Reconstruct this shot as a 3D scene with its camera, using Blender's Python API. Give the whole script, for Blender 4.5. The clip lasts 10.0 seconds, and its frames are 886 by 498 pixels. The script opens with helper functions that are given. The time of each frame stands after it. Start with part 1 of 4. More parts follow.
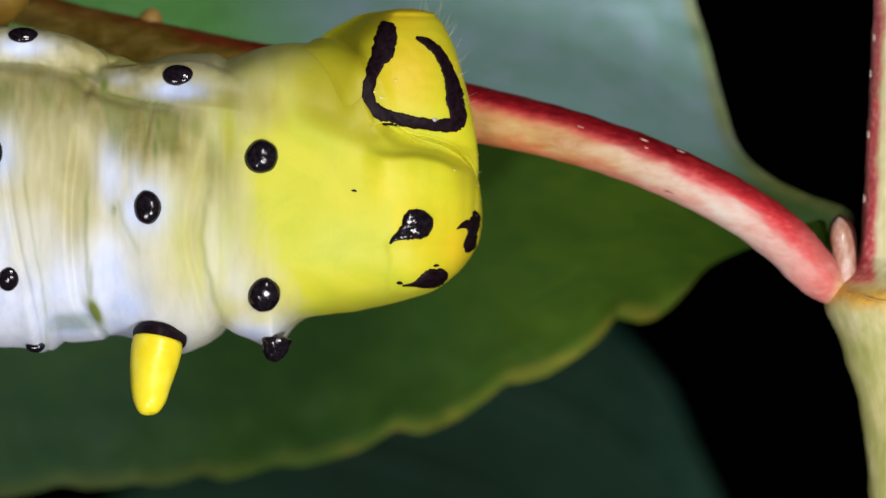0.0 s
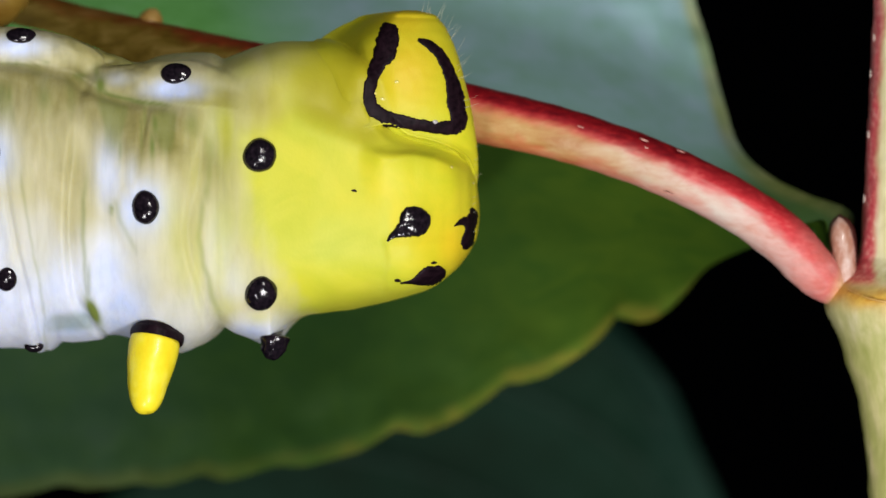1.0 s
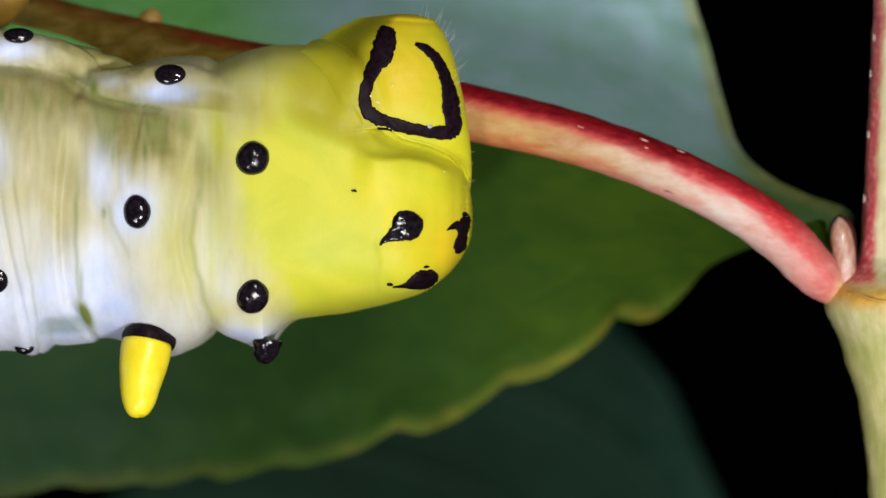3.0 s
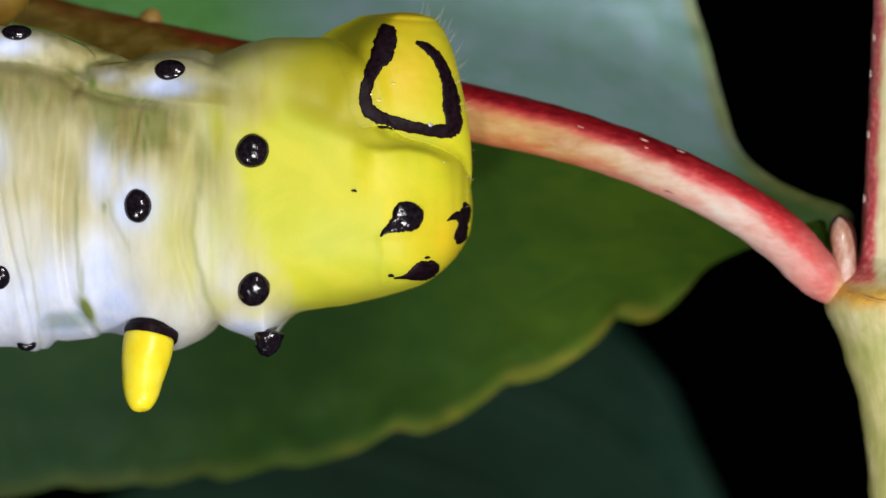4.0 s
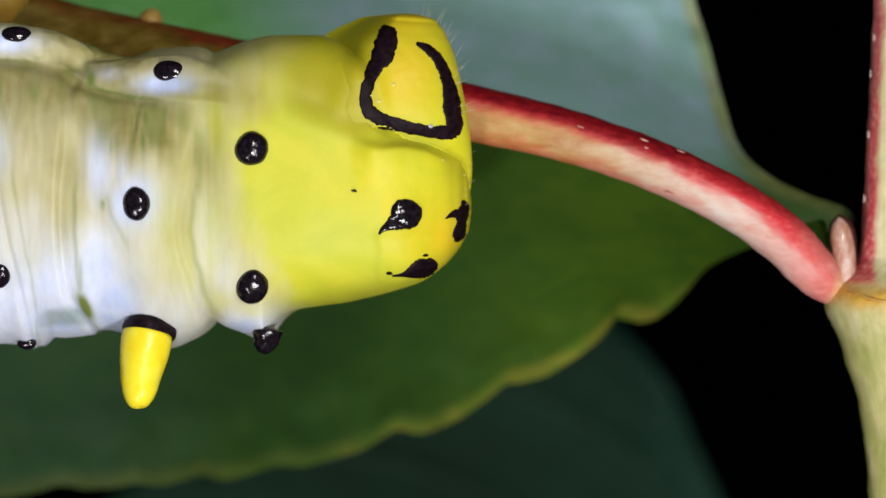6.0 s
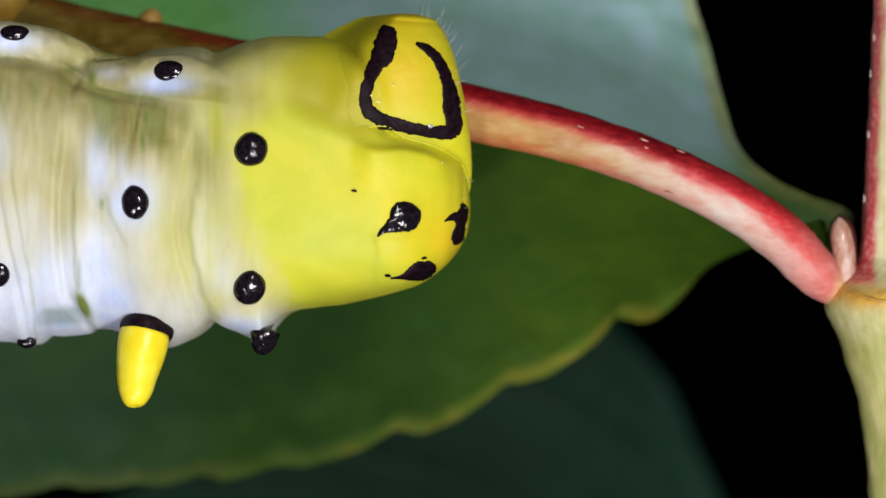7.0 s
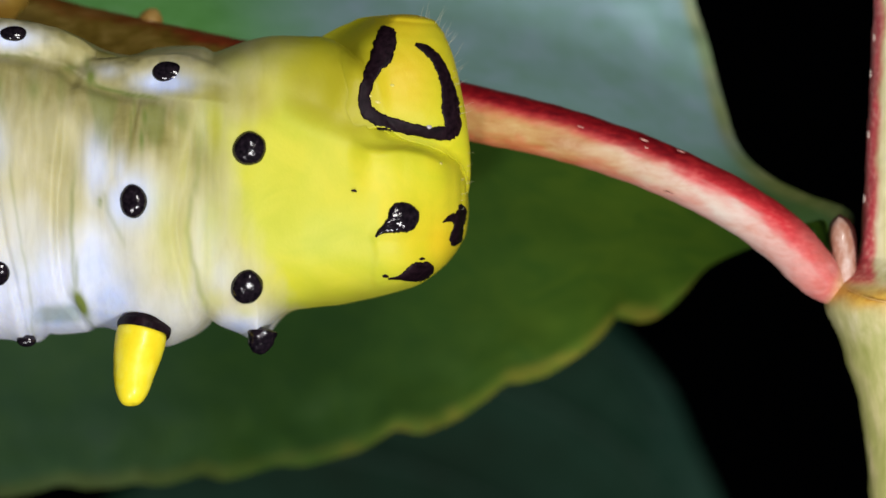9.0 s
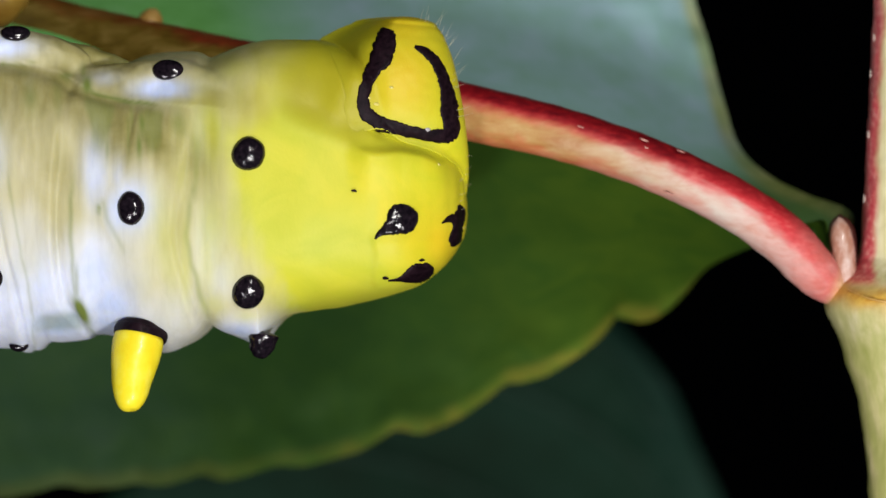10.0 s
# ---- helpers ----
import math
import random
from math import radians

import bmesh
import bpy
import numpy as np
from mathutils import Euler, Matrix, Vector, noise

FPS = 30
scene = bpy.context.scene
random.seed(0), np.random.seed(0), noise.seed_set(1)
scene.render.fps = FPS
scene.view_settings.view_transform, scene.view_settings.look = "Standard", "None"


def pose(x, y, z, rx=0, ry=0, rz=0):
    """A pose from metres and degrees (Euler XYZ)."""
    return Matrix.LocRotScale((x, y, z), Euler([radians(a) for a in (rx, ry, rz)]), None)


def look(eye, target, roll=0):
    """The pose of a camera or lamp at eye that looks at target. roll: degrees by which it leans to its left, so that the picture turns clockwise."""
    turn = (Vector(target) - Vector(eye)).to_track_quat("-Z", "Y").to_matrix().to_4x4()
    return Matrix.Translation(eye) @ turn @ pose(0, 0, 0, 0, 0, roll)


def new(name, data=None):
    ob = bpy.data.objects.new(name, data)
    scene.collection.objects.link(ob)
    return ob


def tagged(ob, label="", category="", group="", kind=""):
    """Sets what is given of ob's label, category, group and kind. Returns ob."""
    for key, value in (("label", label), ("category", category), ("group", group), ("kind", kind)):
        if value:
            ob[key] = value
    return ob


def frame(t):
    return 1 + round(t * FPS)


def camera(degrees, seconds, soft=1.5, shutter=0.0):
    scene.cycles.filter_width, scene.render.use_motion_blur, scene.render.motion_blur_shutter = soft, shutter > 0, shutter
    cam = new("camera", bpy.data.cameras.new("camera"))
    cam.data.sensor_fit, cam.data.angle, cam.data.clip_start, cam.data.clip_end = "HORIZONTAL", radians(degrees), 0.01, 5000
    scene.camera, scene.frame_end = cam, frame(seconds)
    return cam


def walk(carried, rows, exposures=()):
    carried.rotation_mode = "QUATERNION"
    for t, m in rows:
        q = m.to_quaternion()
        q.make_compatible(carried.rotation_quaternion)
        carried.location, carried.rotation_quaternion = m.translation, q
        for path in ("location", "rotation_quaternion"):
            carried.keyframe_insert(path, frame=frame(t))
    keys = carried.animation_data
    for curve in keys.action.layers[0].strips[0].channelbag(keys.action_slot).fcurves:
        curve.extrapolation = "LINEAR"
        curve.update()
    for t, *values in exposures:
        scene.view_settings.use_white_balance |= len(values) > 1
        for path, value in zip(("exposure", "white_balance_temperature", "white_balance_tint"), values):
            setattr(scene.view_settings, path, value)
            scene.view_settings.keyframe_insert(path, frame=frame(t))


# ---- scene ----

from mathutils.bvhtree import BVHTree

# Sizes are in millimetres (MM). The plan is drawn on an upright sheet at depth y = 0, ruled 40 units to the
# millimetre with its origin at the top left corner; FAR is the distance from the lens to that sheet.
MM = 0.001
FAR = 160.0

cam = camera(13.97, 10.0, soft=1.5)
cam.data.dof.use_dof = True
cam.data.dof.focus_distance = (FAR - 5.2) * MM
cam.data.dof.aperture_fstop = 42.0
still = look((0, -FAR * MM, 0), (0, 0, 0))
walk(cam, [(0.0, still), (10.0, still)])

# ---- light: night, a twin flash beside the lens ----
world = bpy.data.worlds.new("night")
scene.world = world
world.use_nodes = True
world.node_tree.nodes["Background"].inputs[0].default_value = (0.5, 0.6, 0.8, 1)
world.node_tree.nodes["Background"].inputs[1].default_value = 0.0004


def flash(x, y, z, w, h, watts, colour=(1.0, 0.97, 0.93)):
    data = bpy.data.lights.new("flash", "AREA")
    data.shape, data.size, data.size_y, data.energy, data.color = "RECTANGLE", w * MM, h * MM, watts, colour
    lamp = new("flash", data)
    lamp.matrix_world = look((x * MM, y * MM, z * MM), (-5 * MM, 0, 0))
    return lamp


flash(42, -146, 44, 24, 24, 0.116)
flash(40, -142, -60, 24, 24, 0.150, (1.0, 0.98, 0.98))
# third lamp, low on the left, added to lift the underside
flash(-44, -122, -92, 24, 24, 0.080, (1.0, 0.98, 1.0))


# ---- small tools ----
def at(gx, gy, y=0.0):
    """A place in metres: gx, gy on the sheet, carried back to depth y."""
    k = 1 + y / FAR
    return Vector(((gx - 784) / 40 * k, y, (441 - gy) / 40 * k)) * MM


def ease(a, b, v):
    v = min(1.0, max(0.0, (v - a) / (b - a)))
    return v * v * (3 - 2 * v)


def line(*stops):
    """A function through (v, value) stops."""
    vs, out = [s[0] for s in stops], [s[1] for s in stops]
    return lambda v: float(np.interp(v, vs, out))


def curve(stations, n):
    """Smooth rows through the stations (first column rising or falling), n of them."""
    a = np.array(stations, float)
    t = a[:, 0]
    m = np.gradient(a, t, axis=0)
    rows = []
    for v in np.linspace(t[0], t[-1], n):
        i = int(np.clip(np.searchsorted(t if t[-1] > t[0] else -t, v if t[-1] > t[0] else -v) - 1, 0, len(t) - 2))
        h = t[i + 1] - t[i]
        u = (v - t[i]) / h
        rows.append((2 * u**3 - 3 * u**2 + 1) * a[i] + (u**3 - 2 * u**2 + u) * h * m[i]
                    + (3 * u**2 - 2 * u**3) * a[i + 1] + (u**3 - u**2) * h * m[i + 1])
    return rows


def path(stations, n):
    """Like curve, for a line that may turn any way: the rows are met by their number."""
    return [r[1:] for r in curve([(i, *s) for i, s in enumerate(stations)], n)]


def mesh_from(name, verts, faces, smooth=True):
    me = bpy.data.meshes.new(name)
    me.from_pydata([tuple(v) for v in verts], [], faces)
    me.update()
    if smooth:
        me.polygons.foreach_set("use_smooth", [True] * len(me.polygons))
    return me


def part(name, geometry, material, parent=None, label="", origin=None):
    """Links geometry (verts, faces, and pigments by name) as one mesh object under a thing or part."""
    verts, faces, pigments = geometry
    base = Vector(origin) if origin else Vector((0, 0, 0))
    me = mesh_from(name, [Vector(v) - base for v in verts], faces)
    for key, values in pigments.items():
        me.attributes.new(key, "FLOAT", "POINT").data.foreach_set("value", [float(v) for v in values])
    me.materials.append(material)
    ob = new(name, me)
    if parent:
        ob.parent = parent
        up = parent.matrix_basis
        if parent.parent:
            up = parent.parent.matrix_basis @ up
        ob.matrix_basis = up.inverted() @ Matrix.Translation(base)
    else:
        ob.matrix_basis = Matrix.Translation(base)
    return tagged(ob, label) if label else ob


def sleeve(rings):
    """Faces that join rings of equal length, with both ends closed."""
    n = len(rings[0])
    verts = [v for r in rings for v in r]
    faces = [(i * n + j, i * n + (j + 1) % n, (i + 1) * n + (j + 1) % n, (i + 1) * n + j)
             for i in range(len(rings) - 1) for j in range(n)]
    for r, first in ((rings[0], True), (rings[-1], False)):
        c = len(verts)
        verts.append(sum((Vector(v) for v in r), Vector()) / n)
        o = 0 if first else (len(rings) - 1) * n
        faces += [(c, o + (j + 1) % n, o + j) if first else (c, o + j, o + (j + 1) % n) for j in range(n)]
    return verts, faces


def outward(verts, faces):
    bm = bmesh.new()
    vs = [bm.verts.new(v) for v in verts]
    for f in faces:
        bm.faces.new([vs[i] for i in f])
    bmesh.ops.recalc_face_normals(bm, faces=bm.faces)
    bm.verts.index_update()
    out = [tuple(v.index for v in f.verts) for f in bm.faces]
    bm.free()
    return out


def rope(line, n_around=40, n=120, bumps=0.0, seed=0.0, squash=1.0):
    """A tube along stations (gx, gy, depth, radius in sheet units). Gives verts, faces and per-vertex (along, angle)."""
    rows = path(line, n)
    pts = [at(r[0], r[1], r[2]) for r in rows]
    rings, where, last = [], [], Vector((-0.2, 0, 1))
    for i, r in enumerate(rows):
        d = (pts[min(i + 1, n - 1)] - pts[max(i - 1, 0)]).normalized()
        side = Vector((0, -1, 0))
        side = (side - d * side.dot(d)).normalized()
        up = d.cross(side)
        if up.dot(last) < 0:
            up = -up
        last = up
        ring = []
        for j in range(n_around):
            a = 2 * math.pi * j / n_around
            rad = max(r[3], 0.2) / 40 * MM
            p = pts[i] + (side * math.cos(a) * squash + up * math.sin(a)) * rad
            if bumps:
                q = p / MM
                rad2 = rad + bumps * MM * (noise.noise(q * 1.1 + Vector((seed, 0, 0))) + 0.5 * noise.noise(q * 3.1))
                p = pts[i] + (side * math.cos(a) * squash + up * math.sin(a)) * rad2
            ring.append(p)
            where.append((i / (n - 1), a))
        rings.append(ring)
    verts, faces = sleeve(rings)
    where += [(0, 0), (1, 0)]
    return verts, faces, where


# ---- materials ----
def material(name, roughness=0.5, coat=0.0, subsurface=0.0, specular=0.5):
    m = bpy.data.materials.new(name)
    m.use_nodes = True
    b = m.node_tree.nodes["Principled BSDF"]
    b.inputs["Roughness"].default_value = roughness
    b.inputs["Coat Weight"].default_value = coat
    b.inputs["Coat Roughness"].default_value = 0.12
    b.inputs["Specular IOR Level"].default_value = specular
    if subsurface:
        b.inputs["Subsurface Weight"].default_value = subsurface
        b.inputs["Subsurface Radius"].default_value = (1.0, 0.85, 0.5)
        b.inputs["Subsurface Scale"].default_value = 0.6 * MM
    return m, m.node_tree.nodes, m.node_tree.links, b


def grain(nodes, links, scale, detail=4.0, stretch=(1, 1, 1), rough=0.6, warp=0.0):
    """Noise of so many grains to the millimetre, in the thing's own space."""
    c = nodes.new("ShaderNodeTexCoord")
    mp = nodes.new("ShaderNodeMapping")
    mp.inputs["Scale"].default_value = [1000.0 * s for s in stretch]
    t = nodes.new("ShaderNodeTexNoise")
    t.inputs["Scale"].default_value, t.inputs["Detail"].default_value = scale, detail
    t.inputs["Roughness"].default_value, t.inputs["Distortion"].default_value = rough, warp
    links.new(c.outputs["Object"], mp.inputs["Vector"])
    links.new(mp.outputs["Vector"], t.inputs["Vector"])
    return t.outputs["Fac"]


def ramp(nodes, links, fac, stops):
    r = nodes.new("ShaderNodeValToRGB")
    while len(r.color_ramp.elements) < len(stops):
        r.color_ramp.elements.new(0.5)
    for e, (p, c) in zip(r.color_ramp.elements, stops):
        e.position, e.color = p, (*c, 1) if len(c) == 3 else c
    links.new(fac, r.inputs["Fac"])
    return r.outputs["Color"]


def pigment(nodes, name):
    a = nodes.new("ShaderNodeAttribute")
    a.attribute_name = name
    return a.outputs["Fac"]


def blend(nodes, links, fac, a, b, mode="MIX"):
    m = nodes.new("ShaderNodeMix")
    m.data_type, m.blend_type = "RGBA", mode
    for k, v in ((0, fac), (6, a), (7, b)):
        if isinstance(v, (int, float)):
            m.inputs[k].default_value = v
        elif isinstance(v, tuple):
            m.inputs[k].default_value = (*v, 1)
        else:
            links.new(v, m.inputs[k])
    return m.outputs[2]


def relief(nodes, links, b, height, strength, depth):
    n = nodes.new("ShaderNodeBump")
    n.inputs["Strength"].default_value, n.inputs["Distance"].default_value = strength, depth * MM
    links.new(height, n.inputs["Height"])
    links.new(n.outputs["Normal"], b.inputs["Normal"])


def maths(nodes, links, op, a, b):
    m = nodes.new("ShaderNodeMath")
    m.operation = op
    m.use_clamp = True
    for k, v in ((0, a), (1, b)):
        if isinstance(v, (int, float)):
            m.inputs[k].default_value = v
        else:
            links.new(v, m.inputs[k])
    return m.outputs[0]


def skin_material():
    m, n, l, b = material("caterpillar_skin", 0.48, 0.0, 0.35, 0.3)
    streak = grain(n, l, 0.55, 4, (1.35, 0.7, 0.55), 0.5, 0.5)
    mottle = grain(n, l, 0.42, 4, (1, 1, 1), 0.55, 0.7)
    fine = grain(n, l, 7.0, 4, (1.2, 1, 0.8))
    cream = ramp(n, l, streak, [(0.30, (0.50, 0.46, 0.23)), (0.5, (0.56, 0.52, 0.29)), (0.72, (0.62, 0.575, 0.36))])
    olive = ramp(n, l, blend(n, l, 0.55, streak, mottle), [(0.36, (0.25, 0.225, 0.065)), (0.5, (0.37, 0.33, 0.125)), (0.64, (0.48, 0.44, 0.22))])
    bloom = ramp(n, l, mottle, [(0.3, (0.50, 0.62, 0.92)), (0.5, (0.60, 0.69, 0.95)), (0.7, (0.70, 0.77, 0.96))])
    yellow = ramp(n, l, mottle, [(0.34, (0.60, 0.595, 0.020)), (0.5, (0.66, 0.62, 0.024)), (0.66, (0.72, 0.645, 0.028))])
    lime = ramp(n, l, mottle, [(0.34, (0.52, 0.565, 0.036)), (0.66, (0.62, 0.635, 0.060))])
    yellow = blend(n, l, pigment(n, "lime"), yellow, lime)
    col = blend(n, l, pigment(n, "olive"), cream, olive)
    chalk = ramp(n, l, streak, [(0.32, (0.66, 0.70, 0.78)), (0.5, (0.73, 0.77, 0.89)), (0.68, (0.78, 0.82, 0.95))])
    col = blend(n, l, pigment(n, "chalk"), col, chalk)
    col = blend(n, l, pigment(n, "bloom"), col, bloom)
    # crease green: streaks of its own, and the shade of the folds
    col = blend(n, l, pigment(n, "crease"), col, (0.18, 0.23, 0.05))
    # olive on yellow: the upper rear's shade put into the colour, plus duller patches
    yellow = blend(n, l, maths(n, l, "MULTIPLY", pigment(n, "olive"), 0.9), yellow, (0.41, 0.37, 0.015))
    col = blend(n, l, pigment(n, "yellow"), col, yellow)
    col = blend(n, l, pigment(n, "warm"), col, (0.86, 0.56, 0.015))
    brushed = grain(n, l, 1.6, 4, (1.7, 0.8, 0.22), 0.6, 0.35)
    bare = maths(n, l, "SUBTRACT", 1.0, pigment(n, "yellow"))
    col = blend(n, l, maths(n, l, "MULTIPLY", bare, 0.13), col, ramp(n, l, brushed, [(0.38, (0.62, 0.60, 0.56)), (0.5, (1, 1, 1)), (0.62, (1.15, 1.15, 1.15))]), "MULTIPLY")
    l.new(col, b.inputs["Base Color"])
    relief(n, l, b, blend(n, l, bare, fine, brushed), 0.08, 0.10)
    return m


def black_material():
    m, n, l, b = material("black_tubercle", 0.12, 0.0, 0.0, 0.5)
    g = grain(n, l, 5.0, 3)
    l.new(ramp(n, l, g, [(0.35, (0.004, 0.003, 0.005)), (0.7, (0.018, 0.012, 0.018))]), b.inputs["Base Color"])
    relief(n, l, b, g, 0.32, 0.06)
    return m


def mark_material():
    m, n, l, b = material("black_marking", 0.45, 0.0, 0.0, 0.08)
    g = grain(n, l, 3.5, 5)
    l.new(ramp(n, l, g, [(0.35, (0.005, 0.002, 0.004)), (0.75, (0.020, 0.009, 0.014))]), b.inputs["Base Color"])
    relief(n, l, b, g, 0.4, 0.08)
    return m


def horn_material():
    m, n, l, b = material("yellow_horn", 0.36, 0.1, 0.0, 0.4)
    g = grain(n, l, 0.8, 4)
    l.new(ramp(n, l, g, [(0.3, (0.92, 0.70, 0.016)), (0.5, (0.96, 0.80, 0.028)), (0.7, (0.98, 0.88, 0.10))]), b.inputs["Base Color"])
    relief(n, l, b, grain(n, l, 4.0, 3), 0.15, 0.06)
    return m


def plain(name, stops, roughness=0.5, scale=1.0, bump=0.2, coat=0.0, stretch=(1, 1, 1)):
    m, n, l, b = material(name, roughness, coat)
    g = grain(n, l, scale, 5, stretch)
    l.new(ramp(n, l, g, stops), b.inputs["Base Color"])
    relief(n, l, b, grain(n, l, scale * 4, 3, stretch), bump, 0.08)
    return m


def twig_material():
    m, n, l, b = material("red_twig", 0.50, 0.0, 0.0, 0.26)
    long = grain(n, l, 1.3, 6, (0.45, 1.3, 1.3), 0.6, 0.4)
    fleck = grain(n, l, 3.0, 4, (0.6, 1.2, 1.2))
    pale = ramp(n, l, long, [(0.3, (0.59, 0.36, 0.27)), (0.48, (0.67, 0.51, 0.43)), (0.62, (0.70, 0.60, 0.52)), (0.75, (0.74, 0.68, 0.59))])
    red = ramp(n, l, fleck, [(0.3, (0.57, 0.022, 0.030)), (0.55, (0.68, 0.040, 0.050)), (0.78, (0.76, 0.13, 0.12))])
    deep = ramp(n, l, fleck, [(0.3, (0.13, 0.003, 0.008)), (0.55, (0.25, 0.006, 0.011)), (0.8, (0.42, 0.02, 0.022))])
    tan = ramp(n, l, long, [(0.3, (0.40, 0.18, 0.05)), (0.5, (0.48, 0.27, 0.09)), (0.7, (0.56, 0.37, 0.15))])
    brown = ramp(n, l, long, [(0.3, (0.115, 0.072, 0.007)), (0.5, (0.19, 0.125, 0.017)), (0.68, (0.30, 0.205, 0.05))])
    col = blend(n, l, pigment(n, "tan"), pale, tan)
    col = blend(n, l, pigment(n, "blush"), col, red)
    col = blend(n, l, pigment(n, "deep"), col, deep)
    col = blend(n, l, pigment(n, "bark"), col, brown)
    col = blend(n, l, pigment(n, "sap"), col, ramp(n, l, fleck, [(0.3, (0.56, 0.44, 0.16)), (0.7, (0.72, 0.62, 0.32))]))
    l.new(col, b.inputs["Base Color"])
    relief(n, l, b, blend(n, l, 0.5, long, fleck), 0.35, 0.12)
    return m


def stem_material():
    m, n, l, b = material("green_stem", 0.45, 0.0, 0.0, 0.4)
    long = grain(n, l, 1.0, 6, (1.6, 1.6, 0.3))
    fleck = grain(n, l, 4.0, 4)
    green = ramp(n, l, long, [(0.3, (0.36, 0.38, 0.10)), (0.5, (0.48, 0.47, 0.17)), (0.7, (0.62, 0.56, 0.27))])
    cream = ramp(n, l, long, [(0.3, (0.60, 0.55, 0.26)), (0.5, (0.74, 0.68, 0.38)), (0.7, (0.84, 0.79, 0.54))])
    green = blend(n, l, pigment(n, "cream"), green, cream)
    red = ramp(n, l, fleck, [(0.3, (0.54, 0.04, 0.06)), (0.5, (0.66, 0.11, 0.12)), (0.66, (0.76, 0.27, 0.24)), (0.78, (0.86, 0.60, 0.55))])
    scar = ramp(n, l, fleck, [(0.3, (0.56, 0.27, 0.035)), (0.7, (0.72, 0.45, 0.08))])
    col = blend(n, l, pigment(n, "blush"), green, red)
    col = blend(n, l, pigment(n, "deep"), col, (0.30, 0.03, 0.04))
    col = blend(n, l, pigment(n, "scar"), col, scar)
    l.new(col, b.inputs["Base Color"])
    relief(n, l, b, blend(n, l, 0.5, long, fleck), 0.35, 0.12)
    return m


def leaf_material(name, dark, mid, light, roughness, specular=0.5, margin=((0.13, 0.20, 0.024), (0.25, 0.23, 0.032))):
    m, n, l, b = material(name, roughness, 0.0, 0.0, specular)
    patch = grain(n, l, 0.16, 5)
    cells = grain(n, l, 2.2, 3)
    col = ramp(n, l, blend(n, l, 0.4, patch, grain(n, l, 0.55, 4, (1, 1, 1), 0.55, 0.6)), [(0.34, dark), (0.5, mid), (0.66, light)])
    col = blend(n, l, pigment(n, "yellow_green"), col, ramp(n, l, grain(n, l, 0.4, 4, (1, 1, 1), 0.55, 0.8), [(0.36, (0.046, 0.104, 0.009)), (0.64, (0.071, 0.131, 0.010))]))
    # bluish sheen of the upper half, put into the colour
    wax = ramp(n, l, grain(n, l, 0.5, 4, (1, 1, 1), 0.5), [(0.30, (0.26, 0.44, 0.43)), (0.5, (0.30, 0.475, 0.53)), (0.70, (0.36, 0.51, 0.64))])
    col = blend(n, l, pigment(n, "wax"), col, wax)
    col = blend(n, l, pigment(n, "rim"), col, ramp(n, l, grain(n, l, 0.5, 4), [(0.40, margin[0]), (0.58, margin[1])]))
    l.new(col, b.inputs["Base Color"])
    relief(n, l, b, cells, 0.15, 0.08)
    return m


SKIN, BLACK, MARK, HORN = skin_material(), black_material(), mark_material(), horn_material()
TWIG, STEM = twig_material(), stem_material()
# lit and shaded greens of one leaf: LEAF below the twig, UPPER above
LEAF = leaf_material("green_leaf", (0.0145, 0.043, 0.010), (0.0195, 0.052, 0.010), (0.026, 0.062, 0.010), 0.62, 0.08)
UPPER = leaf_material("sheen_leaf", (0.14, 0.44, 0.09), (0.19, 0.53, 0.15), (0.25, 0.57, 0.23), 0.58, 0.25, ((0.22, 0.27, 0.07), (0.36, 0.37, 0.13)))
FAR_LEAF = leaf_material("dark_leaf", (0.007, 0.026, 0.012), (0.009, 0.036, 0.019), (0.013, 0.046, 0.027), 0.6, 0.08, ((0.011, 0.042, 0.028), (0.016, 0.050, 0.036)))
BUD = plain("bud_scale", [(0.3, (0.24, 0.09, 0.055)), (0.46, (0.46, 0.23, 0.16)), (0.60, (0.62, 0.42, 0.35)), (0.72, (0.80, 0.70, 0.66))], 0.3, 0.9, 0.4, 0.2, (1.6, 1.6, 0.8))
BUD_EDGE = plain("bud_edge", [(0.3, (0.035, 0.010, 0.008)), (0.7, (0.12, 0.03, 0.02))], 0.45, 1.5)
KNOB = plain("twig_knob", [(0.3, (0.54, 0.29, 0.06)), (0.7, (0.70, 0.45, 0.14))], 0.5, 1.5)
SPECK = plain("lenticel", [(0.3, (0.50, 0.18, 0.15)), (0.7, (0.64, 0.34, 0.28))], 0.4, 1.0)
PALE_DOT = plain("pale_lenticel", [(0.3, (0.62, 0.50, 0.42)), (0.7, (0.78, 0.68, 0.60))], 0.4, 1.0)
PROLEG = plain("proleg_skin", [(0.3, (0.40, 0.22, 0.03)), (0.7, (0.56, 0.36, 0.06))], 0.45, 0.8)
PORE = plain("glassy_pore", [(0.3, (0.66, 0.58, 0.10)), (0.7, (0.74, 0.66, 0.20))], 0.10, 1.0)
BEAD = plain("grey_bead", [(0.3, (0.34, 0.31, 0.33)), (0.7, (0.52, 0.49, 0.50))], 0.15, 1.0)
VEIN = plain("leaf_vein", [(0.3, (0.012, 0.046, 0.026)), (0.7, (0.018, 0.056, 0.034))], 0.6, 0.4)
HAIR = plain("pale_hair", [(0.3, (0.6, 0.58, 0.42)), (0.7, (0.8, 0.78, 0.62))], 0.4, 1.0)


